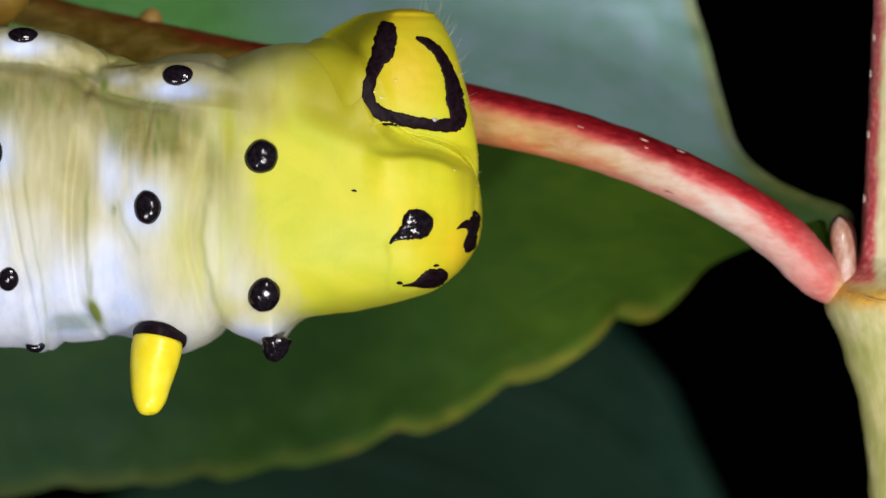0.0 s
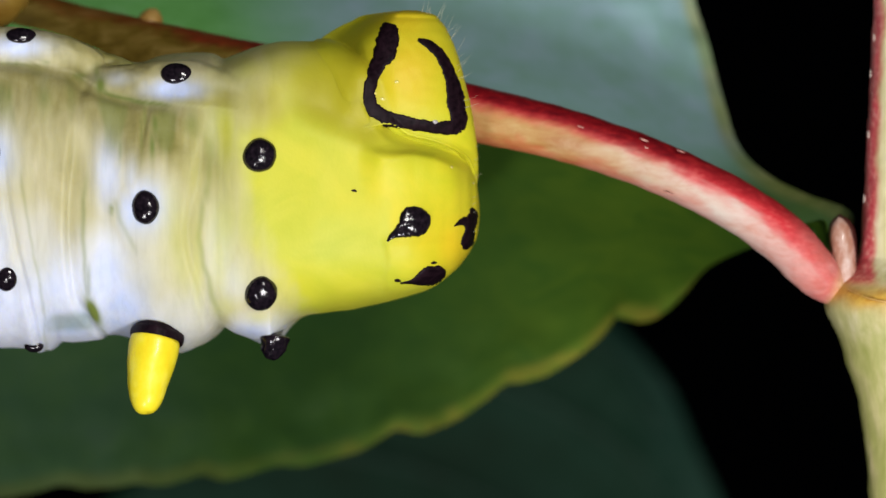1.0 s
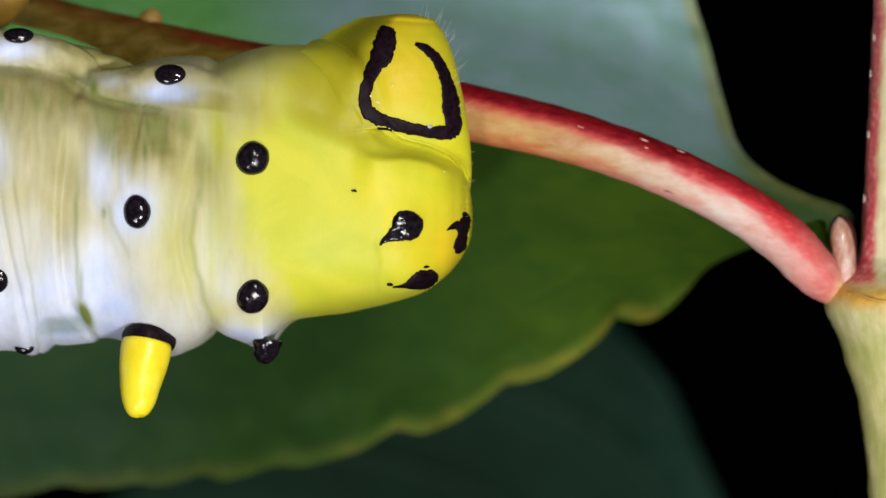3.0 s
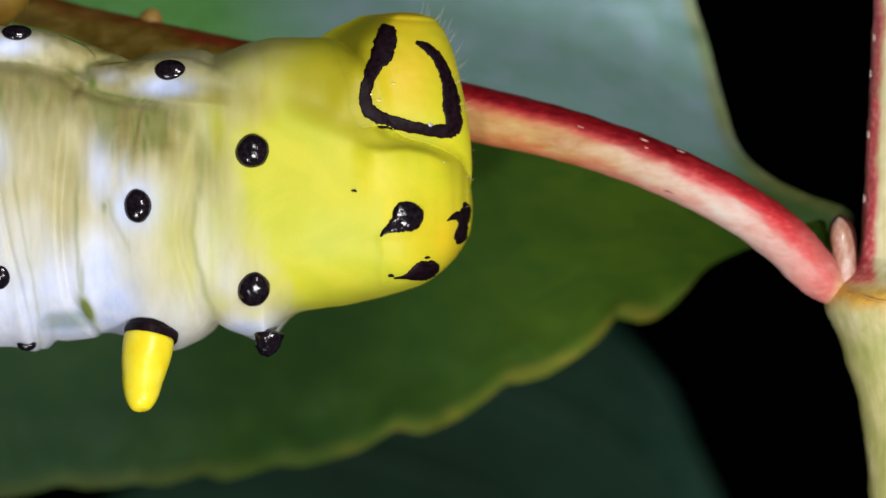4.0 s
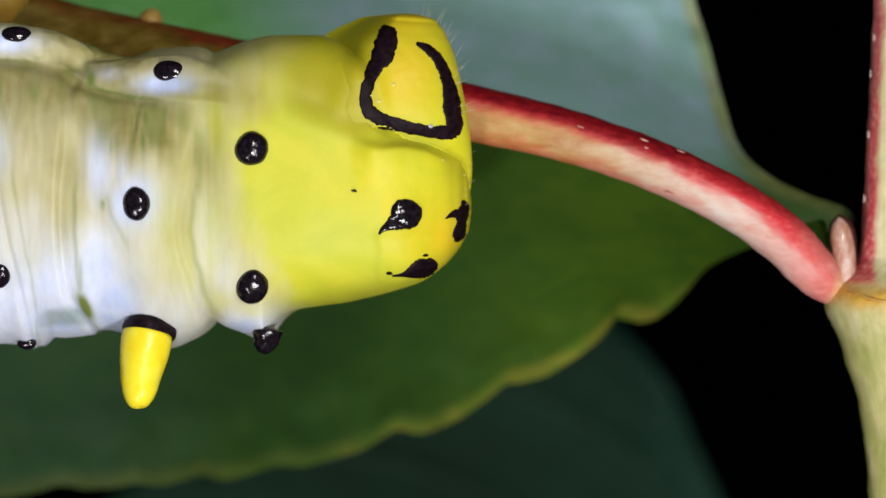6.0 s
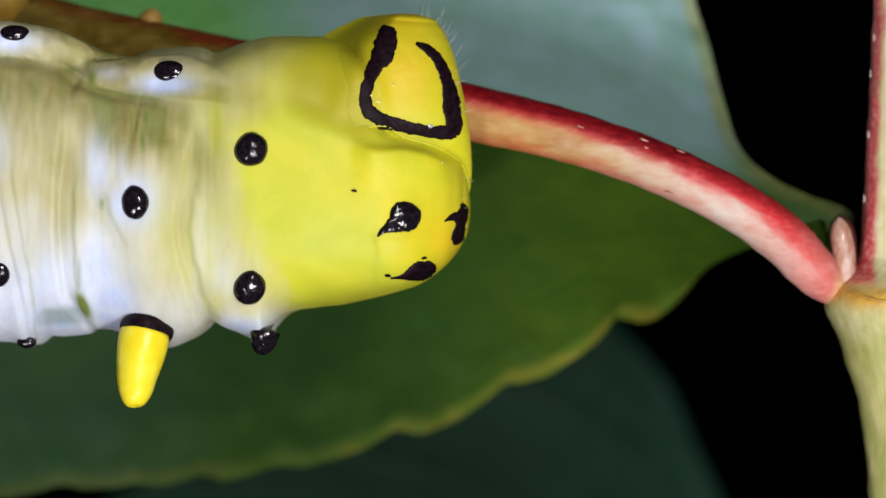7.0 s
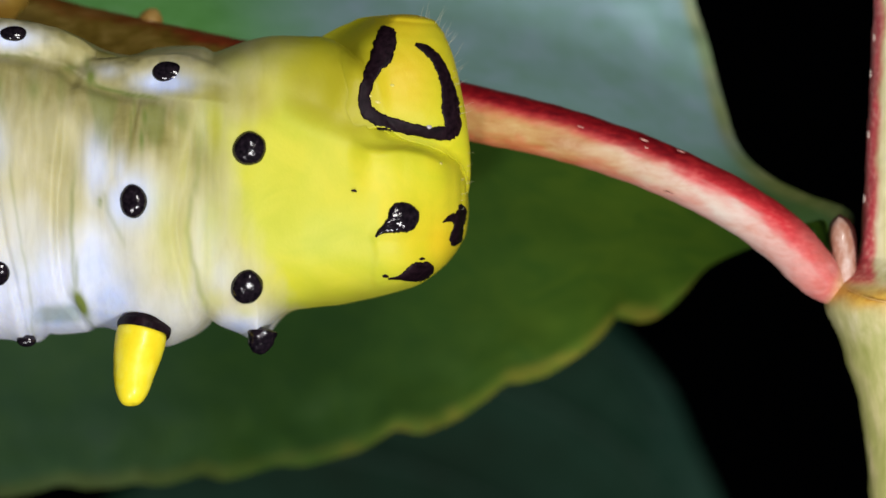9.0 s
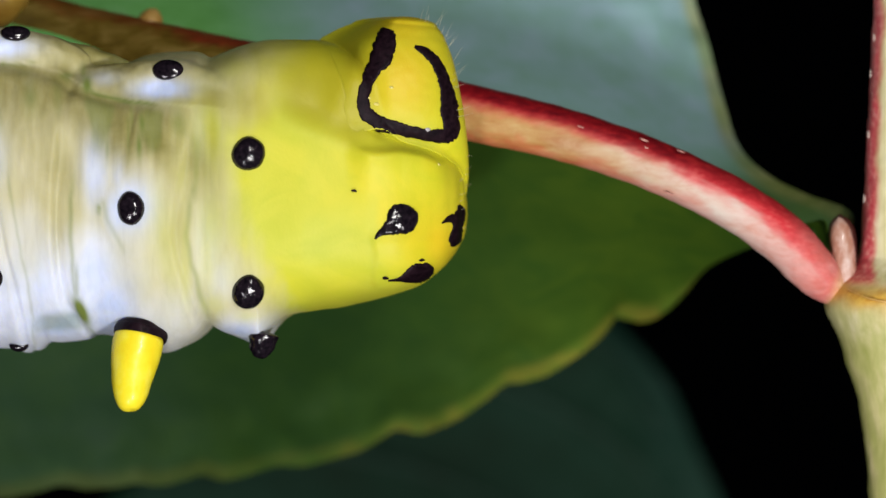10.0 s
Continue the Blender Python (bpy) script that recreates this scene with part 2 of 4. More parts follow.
# ---- the leaves behind ----
def blade(name, inner, outer, n, rows, mat, parent, bow, wave, wax, tooth=0.0, rim_width=0.8, pale=None, thick=0.22, spread=0.0, label=""):
    """Half a leaf between an inner line and an outer margin, both stations (gx, gy, depth)."""
    a, c = path(inner, n), path(outer, n)
    calm = np.array([np.mean(c[max(i - n // 14, 0):i + n // 14 + 1], axis=0) for i in range(n)])
    verts, rim, sheen_tints, yellow_green = [], [], [], []
    for side in (0, 1):
        for i in range(n):
            for j in range(rows):
                v = 1 - (1 - j / (rows - 1)) ** 1.7
                near = ease(0.72, 1.0, v)
                q = a[i] * (1 - v) + (calm[i] * (1 - near) + c[i] * near) * v
                p = at(q[0], q[1], q[2] + bow * math.sin(math.pi * v)) / MM
                edge = ease(0.6, 1.0, v)
                p.y += wave * edge * noise.noise(Vector((p.x * 0.55, p.z * 0.55, 3.0))) + 0.25 * noise.noise(p * 0.22)
                if side:
                    p.y += thick
                p.z += ease(0.9, 1.0, v) * tooth * (noise.noise(Vector((p.x * 0.5, 0.0, 7.0))) + 0.5 * noise.noise(Vector((p.x * 1.2, 0.0, 2.0))))
                verts.append(p * MM)
                inset = (1 - v) * math.hypot(c[i][0] - a[i][0], c[i][1] - a[i][1]) / 40
                wide = rim_width * (1 + spread * ease(9, 14, p.x))
                rim.append(ease(wide, wide * 0.35, inset) * (0.85 + 0.3 * noise.noise(p * 0.5)) * (0.16 + 0.64 * ease(-10, 7, p.x)) if rim_width else 0.0)
                sheen_tints.append(wax(p.x, p.z))
                yellow_green.append(pale(p.x, p.z) if pale else 0.0)
    o = n * rows
    faces = []
    for i in range(n - 1):
        for j in range(rows - 1):
            k = i * rows + j
            faces.append((k, k + rows, k + rows + 1, k + 1))
            faces.append((o + k, o + k + 1, o + k + rows + 1, o + k + rows))
        for j in (0, rows - 1):
            k = i * rows + j
            faces.append((k, k + rows, o + k + rows, o + k) if j else (k, o + k, o + k + rows, k + rows))
    for i in (0, n - 1):
        for j in range(rows - 1):
            k = i * rows + j
            faces.append((k, k + 1, o + k + 1, o + k))
    return part(name, (verts, outward(verts, faces), {"rim": rim, "wax": sheen_tints, "yellow_green": yellow_green}), mat, parent, label)


def thing(name, label, category, place=(0, 0, 0)):
    ob = new(name)
    ob.empty_display_size = 0.002
    ob.matrix_basis = Matrix.Translation(place)
    return tagged(ob, label, category)


def leaf_behind_twig():
    leaf = thing("leaf", "broad dark green leaf with a pale wavy margin behind the twig", "leaf", at(1480, 470, 3))
    midrib = [(-330, 20, 4), (0, 60, 4), (400, 130, 4), (830, 210, 4), (1140, 300, 4), (1300, 375, 4), (1400, 430, 4), (1465, 478, 3)]
    margin = [(-420, 905), (-120, 892), (0, 884), (60, 873), (105, 859), (150, 865), (200, 863), (240, 857), (280, 861), (325, 851), (357, 842), (395, 850), (440, 842), (490, 826), (535, 827), (590, 813),
              (640, 798), (690, 767), (712, 763), (750, 768), (810, 742), (860, 709), (896, 681), (925, 678), (965, 667), (1010, 639), (1050, 611), (1078, 580), (1091, 563), (1110, 566), (1138, 571),
              (1170, 558), (1212, 520), (1243, 480), (1270, 447), (1302, 425), (1345, 413), (1400, 432), (1462, 482)]
    depth = line((-420, 18.0), (0, 21.5), (700, 21.5), (850, 19.8), (1035, 18.0), (1140, 18.0), (1208, 16.2), (1256, 14.5), (1304, 11.0), (1370, 5.8), (1462, 3.3))
    lower = [(gx, gy, depth(gx)) for gx, gy in margin]
    rib_y, rib_depth = line(*((a, b) for a, b, c in midrib)), line(*((a, c) for a, b, c in midrib))
    rib = [(gx, min(rib_y(gx), low - 24), rib_depth(gx)) for gx, low in ((min(max(a, -330) + 40 * ease(1300, 1000, a) + 110 * ease(1000, 1300, a), 1466), b) for a, b in margin)]
    upper = [(-330, -420, 18.0), (200, -380, 21.5), (700, -330, 19.8), (1050, -230, 18.0), (1194, -90, 16.2), (1235, 20, 15.4), (1259, 100, 14.5),
             (1283, 190, 12.8), (1312, 265, 11.0), (1363, 312, 9.2), (1430, 345, 7.5), (1508, 376, 4.0), (1495, 430, 3.4), (1468, 478, 3.0)]
    # yellow-green to the right: the better lit end painted into the lower half
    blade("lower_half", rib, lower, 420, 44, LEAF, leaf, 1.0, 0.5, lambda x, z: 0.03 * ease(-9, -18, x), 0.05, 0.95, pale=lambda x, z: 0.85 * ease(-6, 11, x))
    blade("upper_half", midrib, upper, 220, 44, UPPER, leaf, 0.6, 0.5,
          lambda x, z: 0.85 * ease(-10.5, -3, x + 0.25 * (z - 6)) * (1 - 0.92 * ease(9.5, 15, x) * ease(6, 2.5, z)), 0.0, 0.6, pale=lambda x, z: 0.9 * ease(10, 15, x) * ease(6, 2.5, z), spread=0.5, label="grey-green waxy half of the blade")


def far_leaf():
    leaf = thing("leaf", "shadowy blue-green leaf hanging in the dark behind", "leaf", at(900, 700, 76))
    inner = [(20, 1300, 76), (100, 1000, 76), (330, 770, 76), (720, 560, 75), (920, 430, 74), (980, 400, 74)]
    outer = [(1426, 1300, 78), (1306, 960, 78), (1234, 800, 78), (1180, 680, 77), (1080, 555, 76), (1000, 400, 75)]
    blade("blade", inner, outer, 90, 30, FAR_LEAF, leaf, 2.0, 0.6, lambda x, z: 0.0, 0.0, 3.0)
    for stations in ([(330, 790, 75.0, 6), (560, 800, 75.6, 6), (760, 840, 76.2, 5), (960, 930, 77, 4), (1100, 1040, 77, 2)],
                     [(560, 660, 74.6, 6), (760, 660, 75.0, 6), (930, 700, 75.6, 5), (1090, 790, 76.4, 4), (1230, 940, 77.4, 2)],
                     [(760, 545, 74.4, 6), (900, 540, 74.6, 6), (1010, 570, 75.0, 5), (1110, 650, 75.8, 4), (1200, 790, 77.0, 2)]):
        vein = rope(stations, 12, 40)
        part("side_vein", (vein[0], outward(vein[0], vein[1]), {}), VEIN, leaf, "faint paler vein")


# ---- twig, stem, bud ----
TWIG_LINE = [(-260, -20, 7.0, 58), (0, 34, 6.5, 63), (130, 68, 6.0, 63), (250, 94, 5.0, 62), (400, 120, 3.6, 56), (560, 146, 2.0, 52), (700, 168, 1.0, 50),
             (830, 199, 0.4, 50), (980, 234, 0.0, 47), (1140, 286, -0.2, 45), (1290, 357, -0.2, 45), (1385, 422, -0.2, 46), (1430, 468, -0.15, 43), (1456, 494, 0.1, 39), (1484, 514, 0.7, 30), (1512, 530, 1.5, 22)]


def red_twig():
    verts, faces, where = rope(TWIG_LINE, 56, 260, 0.035, 4.0)
    blush, bark, tan, deep, sap = [], [], [], [], []
    for v, (s, a) in zip(verts, where):
        x, z = v.x / MM, v.z / MM
        up = math.sin(a)
        jit = 0.35 * noise.noise(Vector((x * 0.5, up * 2.0, 1.0))) + 0.18 * noise.noise(Vector((x * 2.2, up * 6, 1.0)))
        bark.append(ease(-6.5, -10.0, x + jit) * (1 - (0.3 + 0.4 * ease(-17, -10, x)) * ease(0.45, 0.9, up + jit)))
        level = 0.14 - 0.25 * ease(8, 16, x)
        r = ease(level - 0.30, level + 0.36, up + 0.7 * jit)
        r = max(r, 0.4 * ease(-0.45, -0.95, up + jit) * ease(15, 9, x), 0.45 * ease(11, 16.5, x))
        end = ease(14.8, 17.2, x + 0.6 * jit)
        blush.append(r * (1 - end) + (0.66 + 0.5 * jit) * end)
        deep.append((1 - 0.9 * end) * ease(0.02, 0.60, up + 0.5 * jit - 0.32 * ease(9, 16, x)) * (1 - 0.45 * ease(10, 15, x)))
        sap.append(ease(17.0, 17.9, x + 0.35 * jit - 0.35 * up))
        tan.append(ease(13, 4, x + 2 * noise.noise(v / MM)))
    twig = part("twig", (verts, outward(verts, faces), {"blush": blush, "bark": bark, "tan": tan, "deep": deep, "sap": sap}), TWIG,
                None, "arching twig, crimson above and pale pink below", at(1480, 510, 0.3))
    tagged(twig, category="twig")
    knob = rope([(258, 62, 5.0, 26), (264, 44, 5.0, 24), (269, 30, 5.0, 20), (273, 20, 5.0, 12), (275, 15, 5.0, 1)], 16, 14, 0.03)
    # glints along the twig, added as small raised pinkish dots
    for gx, gy, r in ((1028, 225, 1.4), (1140, 248, 1.8), (1144, 262, 1.5), (1184, 343, 1.2), (1205, 268, 1.2)):
        dot = rope([(gx - 8, gy - 3, -1.05, 0.5), (gx - 4, gy - 1.5, -1.12, r), (gx, gy, -1.14, r), (gx + 4, gy + 1.5, -1.12, r), (gx + 8, gy + 3, -1.05, 0.5)], 10, 8)
        part("lenticel", (dot[0], outward(dot[0], dot[1]), {}), SPECK, twig)
    part("leaf_scar", (knob[0], outward(knob[0], knob[1]), {}), KNOB, twig, "small tan knob")


def green_stem():
    line = [(1640, -760, 1.5, 66), (1628, -400, 1.4, 66), (1618, -120, 1.3, 66), (1610, 60, 1.2, 66), (1603, 200, 1.0, 66), (1598, 310, 0.9, 67), (1594, 390, 0.8, 68),
            (1592, 450, 0.8, 72), (1591, 476, 0.8, 88), (1591, 501, 0.8, 115), (1592, 526, 0.8, 134), (1595, 560, 0.8, 125), (1597, 590, 0.8, 114), (1599, 640, 0.8, 101), (1603, 700, 0.8, 86), (1606, 770, 0.8, 77),
            (1609, 850, 0.8, 73), (1611, 960, 0.8, 72), (1613, 1120, 0.9, 72), (1615, 1400, 1.0, 72)]
    verts, faces, where = rope(line, 64, 300, 0.05, 9.0)
    blush, scar, cream, deep = [], [], [], []
    for v, (s, a) in zip(verts, where):
        gy = 441 - v.z / MM * 40
        gx = 784 + v.x / MM * 40
        mid = np.interp(gy, [-500, 0, 240, 500], [1625, 1612, 1602, 1590])
        off = (gx - mid) / 66 + 0.10 * noise.noise(v / MM * 0.9)
        blush.append(ease(-0.62, -0.80, off) * ease(512, 494, gy))
        deep.append(0.8 * ease(-0.88, -1.02, off) * ease(500, 470, gy))
        # cream above the node; the lower stem's shade is put into the colour too
        cream.append(ease(640, 440, gy + 40 * noise.noise(v / MM * 0.5)))
        ring = 520 + 0.25 * (gx - 1510)
        scar.append(math.exp(-((gy - ring + 14 * noise.noise(v / MM)) / 22) ** 2))
    stem = part("plant_stem", (verts, outward(verts, faces), {"blush": blush, "scar": scar, "cream": cream, "deep": deep}), STEM,
                None, "pale green upright stem with a red flank and a swollen node", at(1610, 1390, 1))
    tagged(stem, category="stem")
    ridge = rope([(1500, 512, -1.1, 0.6), (1510, 517, -1.45, 1.2), (1528, 525, -1.98, 1.6), (1558, 533, -2.36, 1.8), (1592, 537, -2.50, 1.8), (1630, 535, -2.36, 1.6), (1670, 528, -1.86, 1)], 14, 60, 0.06)
    for gx, gy, r in ((1547, 66, 1.2), (1541, 131, 0.9), (1537, 238, 1.3), (1545, 214, 1.0), (1530, 352, 1.2), (1550, 330, 1.1)):
        dot = rope([(gx - 1, gy - 7, 0.62, 0.5), (gx, gy - 3, 0.60, r), (gx, gy + 3, 0.60, r), (gx - 1, gy + 7, 0.62, 0.5)], 10, 8)
        part("lenticel", (dot[0], outward(dot[0], dot[1]), {}), PALE_DOT, stem, "tiny pale lenticel")
    part("node_ridge", (ridge[0], outward(ridge[0], ridge[1]), {}), KNOB, stem, "orange-brown ridge round the node")


def axil_bud():
    bud = thing("bud", "small pinkish bud with brown edges in the leaf axil", "bud", at(1498, 500, 0))
    core = rope([(1500, 512, 0.0, 14), (1498, 488, 0.0, 19), (1493, 450, 0.0, 21), (1489, 420, 0.0, 20), (1487, 400, 0.0, 15), (1486, 388, 0.0, 6), (1486, 384, 0.0, 1)], 28, 36, 0.03)
    part("scale", (core[0], outward(core[0], core[1]), {}), BUD, bud)
    hood = rope([(1499, 506, 0.4, 20), (1497, 486, 0.4, 23), (1493, 450, 0.4, 24), (1490, 415, 0.4, 24), (1488, 396, 0.4, 19), (1487, 385, 0.5, 9), (1487, 379, 0.5, 1)], 28, 36, 0.03)
    part("outer_scale", (hood[0], outward(hood[0], hood[1]), {}), BUD_EDGE, bud, "dark red-brown scale edge")


# ---- the caterpillar ----
PIECES, WARTS = {}, {}
BODY = (450, 350)


def lathe(stations, n_around, n_along, push, power, upright=False, lean=0.0):
    """A closed body through stations (along, low edge, high edge, front depth, back depth) in sheet units and millimetres.
    Along runs across the sheet, or down it if upright. push(x, y, z) moves the skin out, in millimetres;
    power(along) tells how square the section is."""
    rows = curve(stations, n_along)
    rings = []
    for s, lo, hi, front, back in rows:
        ring = []
        for j in range(n_around):
            a = 2 * math.pi * j / n_around
            ca, sa = math.cos(a), math.sin(a)
            f = lambda v: math.copysign(abs(v) ** (2 / power(s)), v)
            c, h = (lo + hi) / 2, abs(hi - lo) / 2
            y0, d = (front + back) / 2, (back - front) / 2
            w = c + f(sa) * h
            y = y0 - f(ca) * d
            if lean:
                y = back + (y - back) * (1 - lean + lean * ease(-1.0, 0.05, f(sa) * (1 if hi < lo else -1)))
            p = Vector(((w - 784) / 40, y, (441 - s) / 40)) if upright else Vector(((s - 784) / 40, y, (441 - w) / 40))
            mid = Vector(((c - 784) / 40, y0, (441 - s) / 40)) if upright else Vector(((s - 784) / 40, y0, (441 - c) / 40))
            out = (p - mid).normalized() if (p - mid).length > 1e-6 else Vector((0, -1, 0))
            p = p + out * push(p.x, p.y, p.z)
            ring.append(p * MM)
        rings.append(ring)
    return sleeve(rings)


def unit(v):
    """Sheet units of a place in millimetres."""
    k = 1 + v.y / FAR
    return 784 + v.x / k * 40, 441 - v.z / k * 40


def skin_piece(name, key, body, pigments, root, centre, label=""):
    verts, faces = body
    faces = outward(verts, faces)
    marks = {"lime": [], "yellow": [], "bloom": [], "olive": [], "crease": [], "warm": [], "chalk": []}
    for v in verts:
        got = pigments(*unit(v / MM), v / MM)
        for k in marks:
            marks[k].append(min(1.0, max(0.0, got.get(k, 0.0))))
    ob = part(name, (verts, faces, marks), SKIN, root, label, at(*centre))
    PIECES[key] = (ob, BVHTree.FromPolygons([v / MM for v in verts], faces))
    return ob


def on_skin(key, gx, gy):
    """Where the sheet's point lies on the front of a piece, with the skin's normal, in millimetres."""
    tree = PIECES[key][1]
    y = -5.0
    hit = None
    for _ in range(3):
        k = 1 + y / FAR
        p = Vector(((gx - 784) / 40 * k, -30, (441 - gy) / 40 * k))
        h = tree.ray_cast(p, Vector((0, 1, 0)))
        if h[0] is None:
            h = tree.find_nearest(Vector((p.x, -1.0, p.z)))
        hit = h
        y = h[0].y
    n = hit[1] if hit[1].y < 0 or abs(hit[1].y) < 0.2 else -hit[1]
    return hit[0], n


def swell(verts, other, reach, least=-0.3):
    """Raises the front of a body of verts over another one (verts, faces) under one smooth skin; reach(gx, gy) is the fillet's size in millimetres."""
    tree = BVHTree.FromPolygons([v / MM for v in other[0]], other[1])
    out = []
    for v in verts:
        p = v / MM
        if p.y < least:
            h = tree.ray_cast(Vector((p.x, -30, p.z)), Vector((0, 1, 0)))
            if h[0] is not None:
                far = tree.ray_cast(Vector((p.x, 30, p.z)), Vector((0, -1, 0)))
                k = reach(*unit(p))
                a = max(k - abs(p.y - h[0].y), 0) / k
                y = min(p.y, h[0].y) - a * a * k / 4
                p.y += (y - p.y) * ease(0, 0.2 + 0.8 * k, far[0].y - h[0].y if far[0] is not None else 0)
        out.append(p * MM)
    return out


def weld(verts, other, reach, side, dive, least=-0.3):
    """Like swell, for two bodies that slide on each other: beyond the seam, where side(gx, gy) grows above zero, the skin dives under the other, by dive(gx, distance) in millimetres."""
    tree = BVHTree.FromPolygons([v / MM for v in other[0]], other[1])
    out = []
    for v in verts:
        p = v / MM
        if p.y < least:
            gx, gy = unit(p)
            h = tree.ray_cast(Vector((p.x, -30, p.z)), Vector((0, 1, 0)))
            s = max(side(gx, gy), 0.0)
            sunk = min(dive(gx, s), 1.5)
            if h[0] is not None:
                k = reach(gx, gy)
                deep = p.y - h[0].y
                if deep < k:
                    a = max(k - abs(deep), 0) / k
                    p = Vector((p.x, min(p.y, h[0].y) - a * a * k / 4 + sunk, p.z))
        out.append(p * MM)
    return out


def hollow(verts):
    """Sinks the skin above the crest of the rear, where the clasper sets off from it."""
    out = []
    for v in verts:
        p = v / MM
        if p.y < -0.3:
            gx, gy = unit(p)
            down = gy - CREST(gx)
            p.y += 0.40 * ease(18, -46, down + 8 * noise.noise(p * 0.5)) * ease(-190, -70, down) * ease(470, 610, gx) * ease(715, 655, gx)
        out.append(p * MM)
    return out


def spot(key, gx, gy, w, h, rise=0.55, lean=0.0, name="tubercle", label="glossy black tubercle", lift=None, mat=None, pit=0.015):
    """A domed wart, w by h in sheet units, on a piece of skin."""
    p, n = on_skin(key, gx, gy)
    if lift:
        n = Vector(lift).normalized()
    side = n.cross(Vector((0, 0, 1))).normalized()
    up = side.cross(n)
    ca, sa = math.cos(radians(lean)), math.sin(radians(lean))
    side, up = side * ca + up * sa, up * ca - side * sa
    rings = []
    sink = 0.18 * rise * (w + h) / 160
    a, b = w / 79, h / 79
    for i in range(25):
        t = math.pi * (i / 24 * 0.98 + 0.01)
        ring = []
        for j in range(48):
            f = 2 * math.pi * j / 48
            d = side * (math.cos(f) * a * math.sin(t)) + up * (math.sin(f) * b * math.sin(t)) + n * (math.cos(t) * rise * (a + b) / 2)
            d *= 1 + (0.07 + pit) * noise.noise(d * 1.6 + p) + pit * noise.noise(d * 7.0 + p)
            ring.append((p - n * sink + d) * MM)
        rings.append(ring)
    verts, faces = sleeve(rings)
    return part(name, (verts, outward(verts, faces), {}), mat or BLACK, PIECES[key][0], label, p * MM)


def stroke(key, line, name="marking", rise=0.06, jag=0.3, n=70, label="", seed=0.0, mat=None, bearer=None):
    """A raised black band on the skin with ragged edges, along stations (gx, gy, half width)."""
    rows = path(line, n)
    across = 11
    grid = []
    for i, (gx, gy, hw) in enumerate(rows):
        d = Vector(rows[min(i + 1, n - 1)][:2]) - Vector(rows[max(i - 1, 0)][:2])
        d.normalize()
        s = Vector((-d.y, d.x))
        row = []
        for j in range(across):
            u = 2 * j / (across - 1) - 1
            hand = 3.0 if u > 0 else -3.0
            edge = 1 + jag * (noise.noise(Vector((gx * 0.07, gy * 0.07 + hand, seed))) + 0.7 * noise.noise(Vector((gx * 0.21, gy * 0.21 + hand, seed))))
            q = Vector((gx, gy)) + s * u * max(hw, 0.3) * edge
            p, nn = on_skin(key, q.x, q.y)
            row.append((p, nn, (1 - u**4) ** 0.5 if abs(u) < 1 else 0.0, min(1.0, hw / 9)))
        grid.append(row)
    verts = [(p + nn * (0.012 + rise * h * wd)) * MM for row in grid for p, nn, h, wd in row]
    verts += [(p - nn * 0.10) * MM for row in grid for p, nn, h, wd in row]
    o = n * across
    faces = []
    for i in range(n - 1):
        for j in range(across - 1):
            k = i * across + j
            faces.append((k, k + across, k + across + 1, k + 1))
            faces.append((o + k, o + k + 1, o + k + across + 1, o + k + across))
        for k in (i * across, i * across + across - 1):
            faces.append((k, k + across, o + k + across, o + k))
    for i in (0, n - 1):
        for j in range(across - 1):
            k = i * across + j
            faces.append((k, k + 1, o + k + 1, o + k))
    return part(name, (verts, outward(verts, faces), {}), mat or MARK, bearer or PIECES[key][0], label, verts[len(verts) // 4])


def groove(v, centre, width):
    return math.exp(-((v - centre) / width) ** 2)


def wrinkle(x, y, z, amount):
    q = Vector((x * 1.1, y * 0.45, z * 0.45))
    r = Vector((x * 3.2, y * 0.9, z * 0.9 + 9))
    return amount * (noise.noise(q) + 0.45 * noise.noise(r))


# the folds of the body: the crest under the flank lobes by gx, and the seams between segments by gy
CREST = line((-60, 106), (0, 108), (60, 110), (100, 117), (140, 131), (175, 152), (200, 165), (240, 176), (300, 184), (350, 190), (400, 194), (450, 203), (520, 217), (600, 240), (650, 262))
FOLD_FRONT = line((60, 176), (110, 172), (150, 176), (180, 168), (250, 161), (300, 158), (350, 153), (420, 151), (480, 153), (530, 157), (560, 166), (580, 180), (600, 196))
FOLD_REAR = line((80, 404), (140, 402), (170, 398), (230, 387), (270, 379), (300, 375), (340, 368), (380, 358), (420, 354), (450, 358), (480, 365), (510, 373), (540, 380), (565, 390), (580, 399), (620, 404))
FOLD_INNER = line((240, 38), (300, 42), (350, 47), (400, 55), (450, 63), (500, 74), (560, 82), (600, 84))
YELLOW_EDGE = line((70, 488), (130, 476), (170, 456), (210, 440), (260, 424), (310, 413), (350, 424), (400, 440), (450, 458), (500, 482), (540, 512), (565, 540), (620, 560))
CLASPER_SEAM = [(570, 20), (588, 70), (605, 120), (620, 165), (632, 198), (647, 228), (664, 251), (684, 268), (708, 278), (740, 281), (770, 287), (800, 298), (840, 306), (880, 312)]


RIDGE = line((640, 262), (672, 275), (700, 280), (740, 277), (775, 284), (800, 295), (840, 306))


def clasper_side(gx, gy):
    """Distance from the seam of the clasper in sheet units, above zero on the clasper's side."""
    best, sign = 1e9, 1.0
    for (ax, ay), (bx, by) in zip(CLASPER_SEAM, CLASPER_SEAM[1:]):
        dx, dy = bx - ax, by - ay
        u = min(1.0, max(0.0, ((gx - ax) * dx + (gy - ay) * dy) / (dx * dx + dy * dy)))
        d = math.hypot(gx - ax - u * dx, gy - ay - u * dy)
        if d < best:
            best, sign = d, 1.0 if dx * (gy - ay) - dy * (gx - ax) < 0 else -1.0
    return best * sign


